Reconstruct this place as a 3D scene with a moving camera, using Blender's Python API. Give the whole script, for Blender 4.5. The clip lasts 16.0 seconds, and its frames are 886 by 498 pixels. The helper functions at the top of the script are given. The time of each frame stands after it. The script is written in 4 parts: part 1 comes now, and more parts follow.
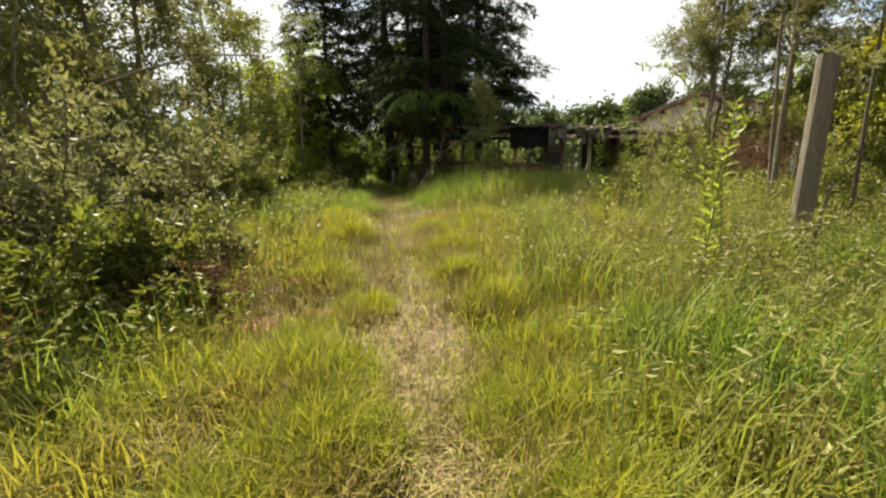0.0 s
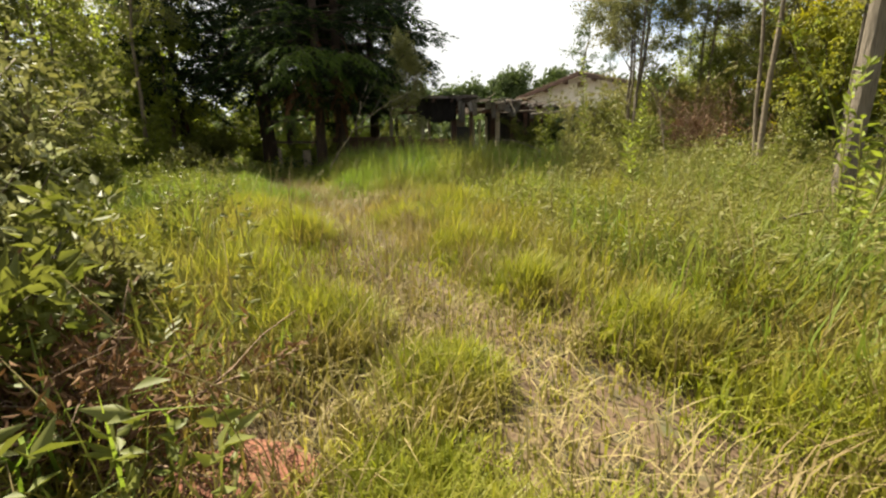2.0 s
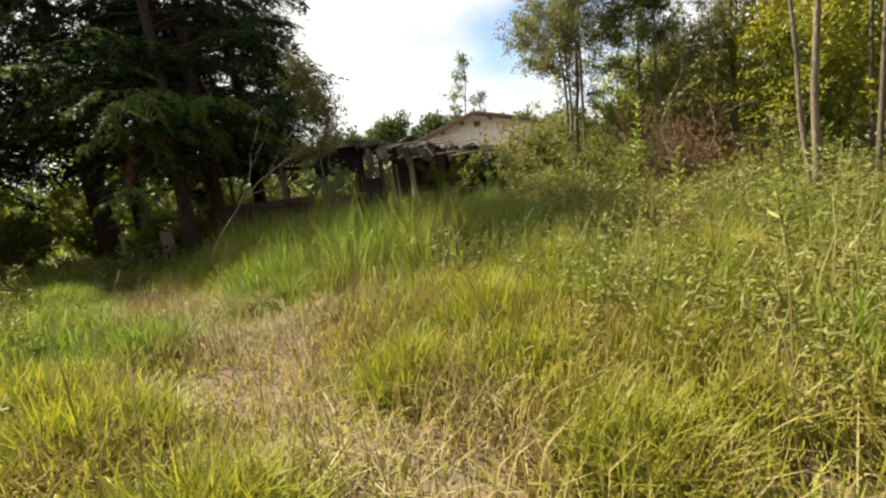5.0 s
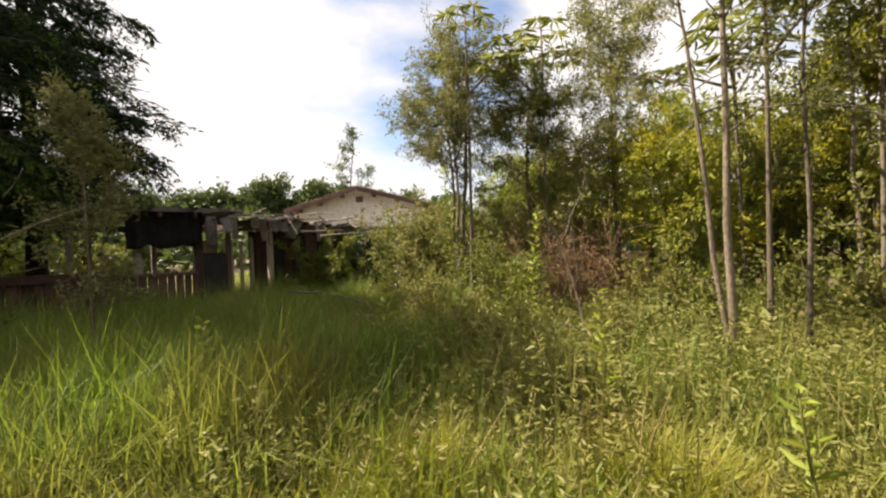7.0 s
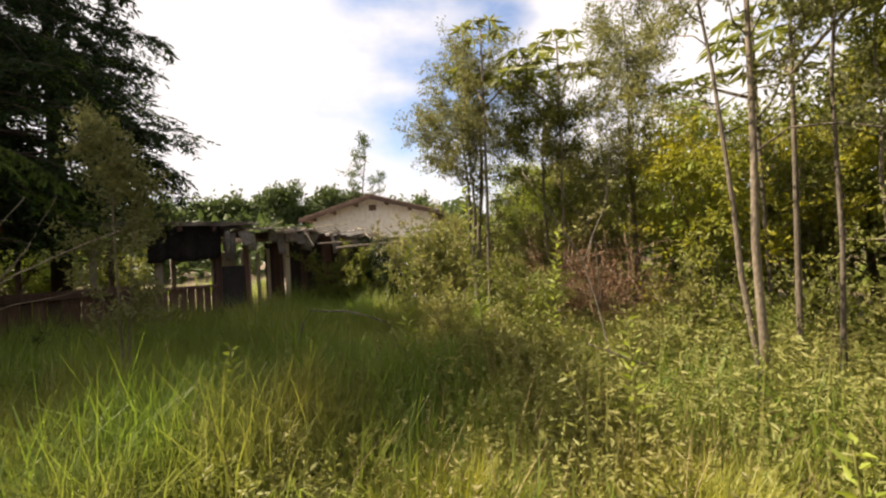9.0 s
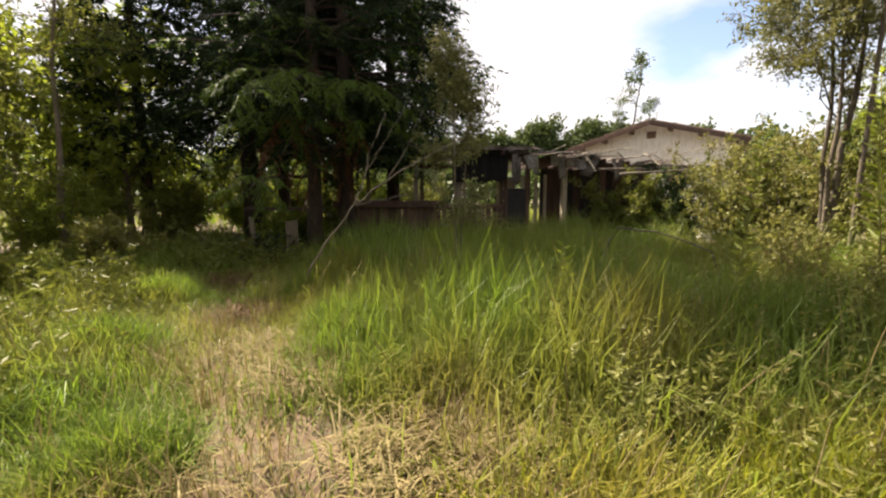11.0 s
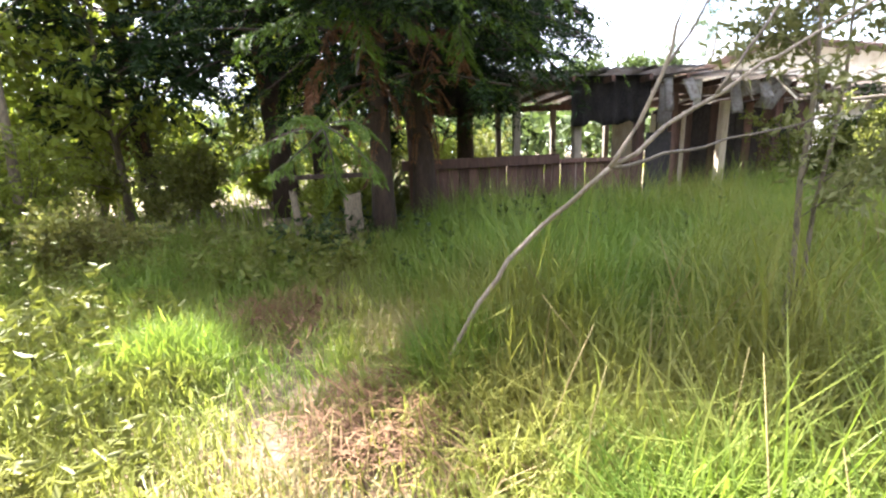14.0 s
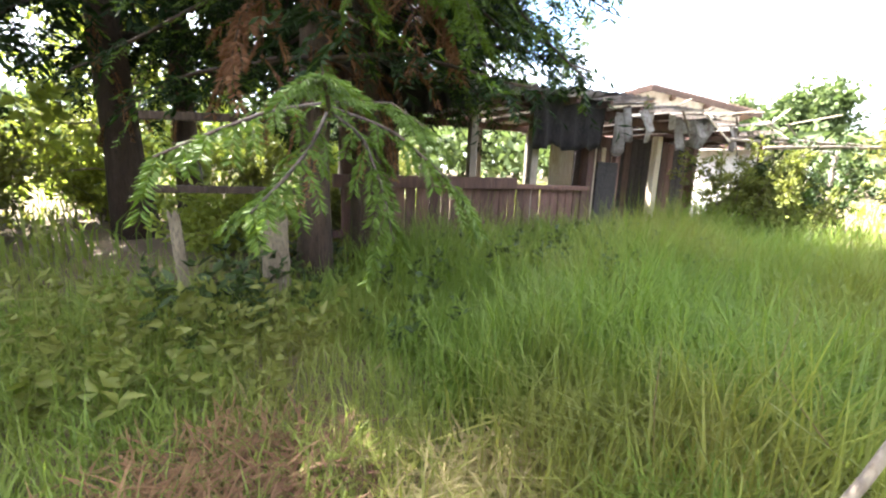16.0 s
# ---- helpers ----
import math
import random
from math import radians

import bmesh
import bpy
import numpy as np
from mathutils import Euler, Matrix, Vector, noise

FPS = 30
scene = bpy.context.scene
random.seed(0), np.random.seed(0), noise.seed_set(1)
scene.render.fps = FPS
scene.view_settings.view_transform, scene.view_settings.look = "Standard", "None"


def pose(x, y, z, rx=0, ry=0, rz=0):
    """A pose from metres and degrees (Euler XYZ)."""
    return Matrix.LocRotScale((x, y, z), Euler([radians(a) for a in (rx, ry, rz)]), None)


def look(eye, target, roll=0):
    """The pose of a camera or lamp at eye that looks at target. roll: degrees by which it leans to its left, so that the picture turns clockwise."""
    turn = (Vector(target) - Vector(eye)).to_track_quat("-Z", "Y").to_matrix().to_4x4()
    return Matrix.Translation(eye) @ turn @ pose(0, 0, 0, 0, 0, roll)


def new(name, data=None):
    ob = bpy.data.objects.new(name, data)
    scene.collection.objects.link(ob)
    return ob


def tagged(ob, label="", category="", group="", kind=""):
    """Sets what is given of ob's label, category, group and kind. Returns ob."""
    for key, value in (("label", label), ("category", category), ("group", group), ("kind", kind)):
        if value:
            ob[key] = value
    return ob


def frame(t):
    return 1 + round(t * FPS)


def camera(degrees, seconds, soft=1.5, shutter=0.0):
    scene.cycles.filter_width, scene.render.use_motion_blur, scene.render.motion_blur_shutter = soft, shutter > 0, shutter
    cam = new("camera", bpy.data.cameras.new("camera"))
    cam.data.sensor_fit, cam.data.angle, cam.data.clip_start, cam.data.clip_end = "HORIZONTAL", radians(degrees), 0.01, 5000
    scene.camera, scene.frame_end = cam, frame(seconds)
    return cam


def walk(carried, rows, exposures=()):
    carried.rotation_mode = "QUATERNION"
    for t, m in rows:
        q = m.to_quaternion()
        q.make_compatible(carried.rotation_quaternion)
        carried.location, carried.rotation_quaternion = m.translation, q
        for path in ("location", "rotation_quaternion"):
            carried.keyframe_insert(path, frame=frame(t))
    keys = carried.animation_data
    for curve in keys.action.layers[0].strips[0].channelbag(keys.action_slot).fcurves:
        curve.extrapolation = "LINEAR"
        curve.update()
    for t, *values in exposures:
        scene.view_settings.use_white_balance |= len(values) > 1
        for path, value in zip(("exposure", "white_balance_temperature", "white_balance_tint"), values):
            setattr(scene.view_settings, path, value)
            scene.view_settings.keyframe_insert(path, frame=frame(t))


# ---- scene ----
cam = camera(94.0, 16.0, 2.3)
PATH = [
    (0, (0.931, -0.231, 1.368), (0.632, 1.715, 0.998), -0.8),
    (0.5, (0.372, 0.288, 1.367), (-0.294, 2.148, 1.059), -0.8),
    (1, (-0.142, 0.687, 1.285), (-0.6, 2.625, 1.099), -0.3),
    (1.5, (-0.477, 1.124, 1.215), (-0.675, 3.082, 0.858), -5.7),
    (2, (-0.643, 1.416, 1.223), (-0.309, 3.334, 0.762), -1.4),
    (2.5, (-0.807, 1.803, 1.267), (-0.077, 3.599, 0.777), -4.0),
    (3, (-0.87, 2.281, 1.278), (-0.068, 4.057, 0.829), -3.5),
    (3.5, (-0.991, 2.74, 1.315), (-0.5, 4.622, 0.852), -2.6),
    (4, (-1.174, 3.234, 1.336), (-0.665, 5.119, 0.902), -3.6),
    (4.5, (-1.212, 3.679, 1.388), (-0.502, 5.501, 0.968), -3.2),
    (4.7, (-1.164, 3.881, 1.4), (-0.336, 5.664, 1.029), -6.8),
    (6.8, (0.018, 5.359, 1.89), (1.206, 6.967, 1.84), -1.5),
    (7, (0.121, 5.432, 1.887), (1.477, 6.902, 1.883), -2.7),
    (7.5, (0.298, 5.512, 1.97), (1.952, 6.633, 1.882), -3.4),
    (8, (0.381, 5.524, 1.973), (2.178, 6.397, 1.892), -2.2),
    (8.5, (0.196, 5.531, 2.02), (1.686, 6.865, 2.044), -3.4),
    (9, (0.038, 5.511, 2.072), (1.359, 7.014, 2.087), -3.1),
    (9.5, (0.008, 5.507, 1.906), (1.143, 7.154, 1.882), -1.2),
    (10, (-0.076, 5.484, 1.75), (0.757, 7.285, 1.495), 2.5),
    (10.2, (-0.187, 5.519, 1.788), (0.472, 7.391, 1.541), 1.8),
    (12.3, (-0.901, 7.267, 1.794), (-0.767, 9.245, 1.528), -1.3),
    (12.5, (-0.975, 7.507, 1.785), (-0.855, 9.477, 1.463), -2.1),
    (13, (-1.236, 8.054, 1.79), (-1.253, 10.042, 1.573), -2.8),
    (13.5, (-1.568, 8.544, 1.798), (-1.537, 10.534, 1.596), -0.5),
    (14, (-1.817, 8.97, 1.807), (-1.612, 10.909, 1.364), -2.7),
    (14.5, (-2.044, 9.525, 1.817), (-1.833, 11.494, 1.534), -3.1),
    (15, (-2.24, 9.917, 1.919), (-1.925, 11.863, 1.583), 1.3),
    (15.5, (-2.519, 10.392, 1.768), (-1.842, 12.24, 1.412), -0.1),
    (16, (-2.638, 10.707, 1.86), (-1.791, 12.476, 1.471), 1.9),
]
EXPOSURES = [(0, 1.85, 6900, 7), (4.7, 1.85, 6950, 9), (6.8, 1.8, 7100, 14), (10.2, 1.8, 7150, 17), (12.3, 2.8, 6200, 15), (13.5, 3.6, 5900, 15), (14.5, 4.15, 5800, 15), (16.0, 4.45, 5900, 13)]
walk(cam, [(t, look(e, g, r)) for t, e, g, r in PATH], EXPOSURES)

# ---- world, sun ----
SUN_YAW, SUN_EL = 33.0, 53.0
w = bpy.data.worlds.new("world")
scene.world = w
w.use_nodes = True
wn, wl = w.node_tree.nodes, w.node_tree.links
bg = wn["Background"]
sky = wn.new("ShaderNodeTexSky")
sky.sky_type, sky.sun_disc = "NISHITA", False
sky.sun_elevation, sky.sun_rotation = radians(SUN_EL), radians(-SUN_YAW)
wl.new(sky.outputs[0], bg.inputs[0])
bg.inputs[1].default_value = 0.065
cloud = wn.new("ShaderNodeBackground")
cloud.inputs[0].default_value, cloud.inputs[1].default_value = (0.95, 0.97, 1.0, 1), 0.325
wc = wn.new("ShaderNodeTexCoord")
wm = wn.new("ShaderNodeMapping")
wm.inputs[3].default_value = (1, 1, 2.2)
wz = wn.new("ShaderNodeTexNoise")
wz.inputs["Scale"].default_value, wz.inputs["Detail"].default_value = 2.3, 7
wr = wn.new("ShaderNodeValToRGB")
wr.color_ramp.elements[0].position, wr.color_ramp.elements[1].position = 0.30, 0.46
wx = wn.new("ShaderNodeMixShader")
wl.new(wc.outputs["Generated"], wm.inputs[0])
wl.new(wm.outputs[0], wz.inputs[0])
wl.new(wz.outputs[0], wr.inputs[0])
wl.new(wr.outputs[0], wx.inputs[0])
wl.new(bg.outputs[0], wx.inputs[1])
wl.new(cloud.outputs[0], wx.inputs[2])
wl.new(wx.outputs[0], wn["World Output"].inputs[0])
sun = new("sun", bpy.data.lights.new("sun", "SUN"))
sun.data.energy, sun.data.angle, sun.data.color = 5.0, radians(0.6), (1.0, 0.92, 0.76)
sd = Vector((-math.sin(radians(SUN_YAW)) * math.cos(radians(SUN_EL)), math.cos(radians(SUN_YAW)) * math.cos(radians(SUN_EL)), math.sin(radians(SUN_EL))))
sun.matrix_world = look(sd * 40, (0, 0, 0))

# ---- materials ----


def nodes_of(name):
    m = bpy.data.materials.new(name)
    m.use_nodes = True
    return m, m.node_tree.nodes, m.node_tree.links


def mixed(n, l, fac, a, b):
    x = n.new("ShaderNodeMix")
    x.data_type = "RGBA"
    for k, v in ((0, fac), (6, a), (7, b)):
        if isinstance(v, tuple):
            x.inputs[k].default_value = (*v, 1)
        elif isinstance(v, float):
            x.inputs[k].default_value = v
        else:
            l.new(v, x.inputs[k])
    return x.outputs[2]


def leaf_material(name, a, b, c, through_light=0.35, rough=0.55, patch=0.7, gloss=0.2):
    """Two leaf colours by the single leaf, a third in patches; light comes through."""
    m, n, l = nodes_of(name)
    p, out = n["Principled BSDF"], n["Material Output"]
    geo, co = n.new("ShaderNodeNewGeometry"), n.new("ShaderNodeTexCoord")
    no = n.new("ShaderNodeTexNoise")
    no.inputs["Scale"].default_value, no.inputs["Detail"].default_value = patch, 4
    l.new(co.outputs["Object"], no.inputs["Vector"])
    r = n.new("ShaderNodeValToRGB")
    r.color_ramp.elements[0].position, r.color_ramp.elements[1].position = 0.42, 0.68
    l.new(no.outputs[0], r.inputs[0])
    col = mixed(n, l, geo.outputs["Random Per Island"], a, b)
    col = mixed(n, l, r.outputs[0], col, c)
    l.new(col, p.inputs["Base Color"])
    p.inputs["Roughness"].default_value = rough
    p.inputs["Specular IOR Level"].default_value = gloss
    t = n.new("ShaderNodeBsdfTranslucent")
    g = n.new("ShaderNodeHueSaturation")
    g.inputs["Value"].default_value, g.inputs["Saturation"].default_value = 1.35, 1.1
    l.new(col, g.inputs["Color"])
    l.new(g.outputs[0], t.inputs["Color"])
    x = n.new("ShaderNodeMixShader")
    x.inputs[0].default_value = through_light
    l.new(p.outputs[0], x.inputs[1])
    l.new(t.outputs[0], x.inputs[2])
    l.new(x.outputs[0], out.inputs[0])
    return m


def rough_material(name, a, b, c, scale=(4, 4, 4), rough=0.85, bump=0.4, fine=28.0, metal=0.0, each=0.35):
    """A weathered surface: long or round stains, fine grain, relief, and a tone of its own for each piece."""
    m, n, l = nodes_of(name)
    p = n["Principled BSDF"]
    co, mp = n.new("ShaderNodeTexCoord"), n.new("ShaderNodeMapping")
    mp.inputs[3].default_value = scale
    l.new(co.outputs["Object"], mp.inputs[0])
    big, small = n.new("ShaderNodeTexNoise"), n.new("ShaderNodeTexNoise")
    big.inputs["Scale"].default_value, big.inputs["Detail"].default_value = 1.0, 6
    small.inputs["Scale"].default_value, small.inputs["Detail"].default_value = fine / 4, 8
    l.new(mp.outputs[0], big.inputs[0])
    l.new(mp.outputs[0], small.inputs[0])
    r = n.new("ShaderNodeValToRGB")
    r.color_ramp.elements[0].position, r.color_ramp.elements[1].position = 0.38, 0.64
    l.new(big.outputs[0], r.inputs[0])
    col = mixed(n, l, r.outputs[0], a, b)
    r2 = n.new("ShaderNodeValToRGB")
    r2.color_ramp.elements[0].position, r2.color_ramp.elements[1].position = 0.45, 0.72
    l.new(small.outputs[0], r2.inputs[0])
    col = mixed(n, l, r2.outputs[0], col, c)
    info = n.new("ShaderNodeObjectInfo")
    mul = n.new("ShaderNodeMapRange")
    mul.inputs[3].default_value, mul.inputs[4].default_value = 1 - each, 1 + each
    l.new(info.outputs["Random"], mul.inputs[0])
    hs = n.new("ShaderNodeHueSaturation")
    l.new(mul.outputs[0], hs.inputs["Value"])
    l.new(col, hs.inputs["Color"])
    l.new(hs.outputs[0], p.inputs["Base Color"])
    p.inputs["Roughness"].default_value, p.inputs["Metallic"].default_value = rough, metal
    bp = n.new("ShaderNodeBump")
    bp.inputs["Strength"].default_value, bp.inputs["Distance"].default_value = bump, 0.02
    l.new(small.outputs[0], bp.inputs["Height"])
    l.new(bp.outputs[0], p.inputs["Normal"])
    return m


GRASS = leaf_material("grass_green", (0.156, 0.182, 0.023), (0.247, 0.247, 0.039), (0.234, 0.189, 0.055), 0.42, 0.45, 0.9)
GRASS_TALL = leaf_material("grass_tall", (0.091, 0.143, 0.023), (0.156, 0.215, 0.039), (0.189, 0.182, 0.046), 0.42, 0.45, 0.6)
STRAW = leaf_material("straw", (0.185, 0.150, 0.062), (0.285, 0.235, 0.105), (0.140, 0.098, 0.048), 0.2, 0.7, 1.4, 0.2)
BROWN = leaf_material("dead_brown", (0.101, 0.054, 0.025), (0.173, 0.101, 0.05), (0.072, 0.036, 0.022), 0.15, 0.8, 1.2)
WEED = leaf_material("weed_leaf", (0.13, 0.143, 0.036), (0.208, 0.208, 0.065), (0.169, 0.15, 0.052), 0.35, 0.5, 1.0)
GREY_LEAF = leaf_material("grey_green_leaf", (0.108, 0.114, 0.042), (0.185, 0.186, 0.082), (0.138, 0.132, 0.038), 0.32, 0.62, 1.0, 0.15)
# Very dark leaf; on creepers and woodland trees its tone stands for shade.
DARK_SHADED_LEAF = leaf_material("dark_shaded_leaf", (0.018, 0.033, 0.009), (0.039, 0.062, 0.016), (0.026, 0.039, 0.01), 0.22, 0.5, 0.8)
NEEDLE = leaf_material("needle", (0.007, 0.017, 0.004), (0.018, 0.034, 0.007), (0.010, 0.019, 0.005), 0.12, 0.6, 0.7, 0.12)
NEEDLE_NEW = leaf_material("needle_new", (0.050, 0.085, 0.011), (0.105, 0.155, 0.022), (0.065, 0.105, 0.014), 0.3, 0.5, 1.0, 0.2)
NEEDLE_DEAD = leaf_material("needle_dead", (0.13, 0.058, 0.029), (0.208, 0.111, 0.058), (0.104, 0.046, 0.026), 0.2, 0.7, 1.0)
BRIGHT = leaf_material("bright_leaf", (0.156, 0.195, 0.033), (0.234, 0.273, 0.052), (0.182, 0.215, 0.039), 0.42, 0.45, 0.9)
YELLOW = leaf_material("yellow_leaf", (0.221, 0.215, 0.026), (0.299, 0.273, 0.039), (0.176, 0.195, 0.033), 0.42, 0.5, 0.8)
MID_LEAF = leaf_material("mid_leaf", (0.085, 0.104, 0.019), (0.15, 0.163, 0.039), (0.117, 0.117, 0.029), 0.34, 0.5, 0.6)
FAR_LEAF = leaf_material("far_leaf", (0.052, 0.078, 0.023), (0.085, 0.111, 0.039), (0.065, 0.085, 0.029), 0.25, 0.6, 0.25)
PALE_LEAF = leaf_material("pale_leaf", (0.234, 0.247, 0.13), (0.312, 0.325, 0.195), (0.195, 0.215, 0.091), 0.3, 0.5, 1.5)
SOIL = rough_material("soil", (0.075, 0.045, 0.026), (0.12, 0.08, 0.045), (0.055, 0.055, 0.022), (0.7, 0.7, 0.7), 0.95, 0.8, 60, each=0.0)
BARK = rough_material("bark", (0.034, 0.021, 0.015), (0.056, 0.035, 0.025), (0.020, 0.013, 0.010), (9, 9, 2), 0.95, 1.0, 20)
BARK_PALE = rough_material("bark_pale", (0.14, 0.115, 0.078), (0.20, 0.17, 0.12), (0.085, 0.066, 0.045), (9, 9, 3), 0.9, 0.6, 24)
BARK_GREY = rough_material("bark_grey", (0.105, 0.082, 0.055), (0.155, 0.125, 0.088), (0.062, 0.048, 0.034), (9, 9, 3), 0.9, 0.7, 24)
TWIG_DRY = rough_material("twig_dry", (0.135, 0.108, 0.086), (0.185, 0.152, 0.125), (0.085, 0.064, 0.050), (12, 12, 4), 0.9, 0.5, 24)
TWIG_PINK = rough_material("twig_pink", (0.203, 0.133, 0.086), (0.281, 0.195, 0.133), (0.133, 0.078, 0.055), (12, 12, 4), 0.9, 0.5, 24)
POST_WOOD = rough_material("post_wood", (0.19, 0.155, 0.115), (0.25, 0.21, 0.165), (0.115, 0.09, 0.065), (16, 16, 1.2), 0.9, 0.9, 26)
OLD_BOARD = rough_material("old_board", (0.080, 0.040, 0.032), (0.120, 0.066, 0.054), (0.040, 0.024, 0.020), (10, 10, 1.0), 0.9, 0.8, 26)
GREY_BOARD = rough_material("grey_board", (0.203, 0.172, 0.14), (0.281, 0.242, 0.203), (0.117, 0.094, 0.078), (12, 12, 1.0), 0.9, 0.8, 26)
PALE_BOARD = rough_material("pale_board", (0.39, 0.328, 0.242), (0.484, 0.421, 0.328), (0.265, 0.203, 0.14), (12, 12, 1.0), 0.9, 0.6, 26, each=0.15)
# Black of the door and cloth; on the backing boards it stands for interior shade.
CHARRED_AND_SHADE = rough_material("charred_and_shade", (0.013, 0.011, 0.013), (0.025, 0.021, 0.021), (0.042, 0.035, 0.035), (6, 6, 3), 0.95, 0.8, 26, each=0.2)
SHEET = rough_material("sheet_roofing", (0.265, 0.242, 0.226), (0.359, 0.335, 0.32), (0.172, 0.133, 0.109), (3, 3, 3), 0.8, 0.5, 30)
PLASTER = rough_material("plaster", (0.68, 0.66, 0.63), (0.75, 0.74, 0.72), (0.55, 0.51, 0.46), (0.8, 0.8, 0.5), 0.9, 0.3, 40, each=0.0)
ROOF_TILE = rough_material("roof_tile", (0.125, 0.078, 0.058), (0.187, 0.117, 0.086), (0.07, 0.055, 0.047), (1.5, 1.5, 1.5), 0.9, 0.6, 30)
FASCIA = rough_material("fascia_wood", (0.101, 0.062, 0.047), (0.148, 0.094, 0.07), (0.062, 0.039, 0.031), (6, 6, 6), 0.85, 0.5, 24)

# ---- helpers ----
rng = np.random.default_rng(7)
UP = np.array((0.0, 0.0, 1.0))


def gz(x, y):
    """Height of the ground."""
    x, y = np.asarray(x, float), np.asarray(y, float)
    z = np.interp(y, (-12, -3, 0, 2, 4, 5, 6, 8, 11, 13, 16, 20, 30, 80), (-0.4, -0.15, -0.03, 0.05, 0.16, 0.27, 0.36, 0.43, 0.46, 0.50, 0.60, 0.70, 0.85, 1.3))
    return z + 0.035 * np.sin(x * 1.3 + 0.7 * y) * np.cos(y * 1.1 - x * 0.4) + 0.02 * np.sin(2.9 * x - 1.7 * y)


def vnoise(x, y, scale, seed):
    """Smooth value noise from 0 to 1."""
    g = np.random.default_rng(seed).random((64, 64))
    u, v = np.asarray(x) / scale + 31.7, np.asarray(y) / scale + 17.3
    i, j = np.floor(u).astype(int), np.floor(v).astype(int)
    f, h = u - i, v - j
    f, h = f * f * (3 - 2 * f), h * h * (3 - 2 * h)
    i, j, i1, j1 = i % 64, j % 64, (i + 1) % 64, (j + 1) % 64
    return (g[i, j] * (1 - f) + g[i1, j] * f) * (1 - h) + (g[i, j1] * (1 - f) + g[i1, j1] * f) * h


def unit(a):
    return a / np.maximum(np.linalg.norm(a, axis=-1, keepdims=True), 1e-9)


def tri_mesh(name, verts, tris, mat, smooth=False):
    me = bpy.data.meshes.new(name)
    verts, tris = np.ascontiguousarray(verts, np.float32), np.ascontiguousarray(tris, np.int32)
    me.vertices.add(len(verts))
    me.vertices.foreach_set("co", verts.ravel())
    me.loops.add(tris.size)
    me.loops.foreach_set("vertex_index", tris.ravel())
    me.polygons.add(len(tris))
    me.polygons.foreach_set("loop_start", np.arange(0, tris.size, 3, dtype=np.int32))
    if smooth:
        me.polygons.foreach_set("use_smooth", np.ones(len(tris), bool))
    me.materials.append(mat)
    me.update(calc_edges=True)
    return me


def part(name, bm, material, parent, label=""):
    """Links a bmesh or a mesh as one mesh object under its thing."""
    if isinstance(bm, bpy.types.Mesh):
        me = bm
    else:
        me = bpy.data.meshes.new(name)
        bm.to_mesh(me)
        bm.free()
        me.materials.append(material)
    ob = new(name, me)
    ob.parent = parent
    if label:
        tagged(ob, label)
    return ob


def thing(name, place, label, category, group="", turn=0.0):
    ob = new(name)
    ob.empty_display_size = 0.2
    ob.matrix_world = pose(*place, 0, 0, turn)
    return tagged(ob, label, category, group)


def tubes(paths, sides=6):
    """One vertex and triangle array for tapered tubes; a path is (points, radii)."""
    vs, ts, base = [], [], 0
    ang = np.arange(sides) * 2 * np.pi / sides
    for pts, rad in paths:
        pts, rad = np.asarray(pts, float), np.asarray(rad, float)
        k = len(pts)
        d = unit(np.gradient(pts, axis=0))
        ref = np.where(np.abs(d[:, 2:3]) > 0.9, np.array([[1.0, 0, 0]]), UP[None])
        a = unit(np.cross(d, ref))
        b = np.cross(d, a)
        ring = pts[:, None] + rad[:, None, None] * (np.cos(ang)[None, :, None] * a[:, None] + np.sin(ang)[None, :, None] * b[:, None])
        vs.append(ring.reshape(-1, 3))
        i = np.arange(k - 1)[:, None] * sides
        j = np.arange(sides)[None]
        j1 = (j + 1) % sides
        q = np.stack([i + j, i + j1, i + sides + j1, i + sides + j], -1).reshape(-1, 4) + base
        ts += [q[:, (0, 1, 2)], q[:, (0, 2, 3)]]
        c = np.arange(1, sides - 1)
        ts.append(np.stack([np.zeros_like(c), c + 1, c], -1) + base)
        ts.append(np.stack([np.zeros_like(c), c, c + 1], -1) + base + (k - 1) * sides)
        base += k * sides
    return np.concatenate(vs), np.concatenate(ts)


def tube_mesh(name, paths, mat, sides=6):
    v, t = tubes(paths, sides)
    return tri_mesh(name, v, t, mat, True)


def leaf_arrays(p, d, length, width, r, fold=0.25):
    """Folded pointed leaves at p along d: four corners, two triangles each."""
    n = len(p)
    d = unit(d)
    s = unit(np.cross(d, r.normal(size=(n, 3))))
    up = np.cross(s, d)
    L, W = np.broadcast_to(length, n)[:, None], np.broadcast_to(width, n)[:, None]
    mid = p + d * L * 0.42
    v = np.stack([p, mid + s * W * 0.5 + up * W * fold, p + d * L - up * L * 0.12, mid - s * W * 0.5 + up * W * fold], 1).reshape(-1, 3)
    i = np.arange(n)[:, None] * 4
    t = np.concatenate([i + np.array([[0, 1, 2]]), i + np.array([[0, 2, 3]])], 0)
    return v, t


def leaf_mesh(name, p, d, length, width, mat, r):
    v, t = leaf_arrays(np.asarray(p), np.asarray(d), length, width, r)
    return tri_mesh(name, v, t, mat)


def limb(start, direction, length, r, bend=0.25, droop=0.0, n=6):
    """A wandering line from start."""
    pts, d = [np.array(start, float)], unit(np.array(direction, float))
    for _ in range(n):
        d = unit(d + r.normal(size=3) * bend / n ** 0.5 + np.array((0, 0, -droop / n)))
        pts.append(pts[-1] + d * length / n)
    return np.array(pts)


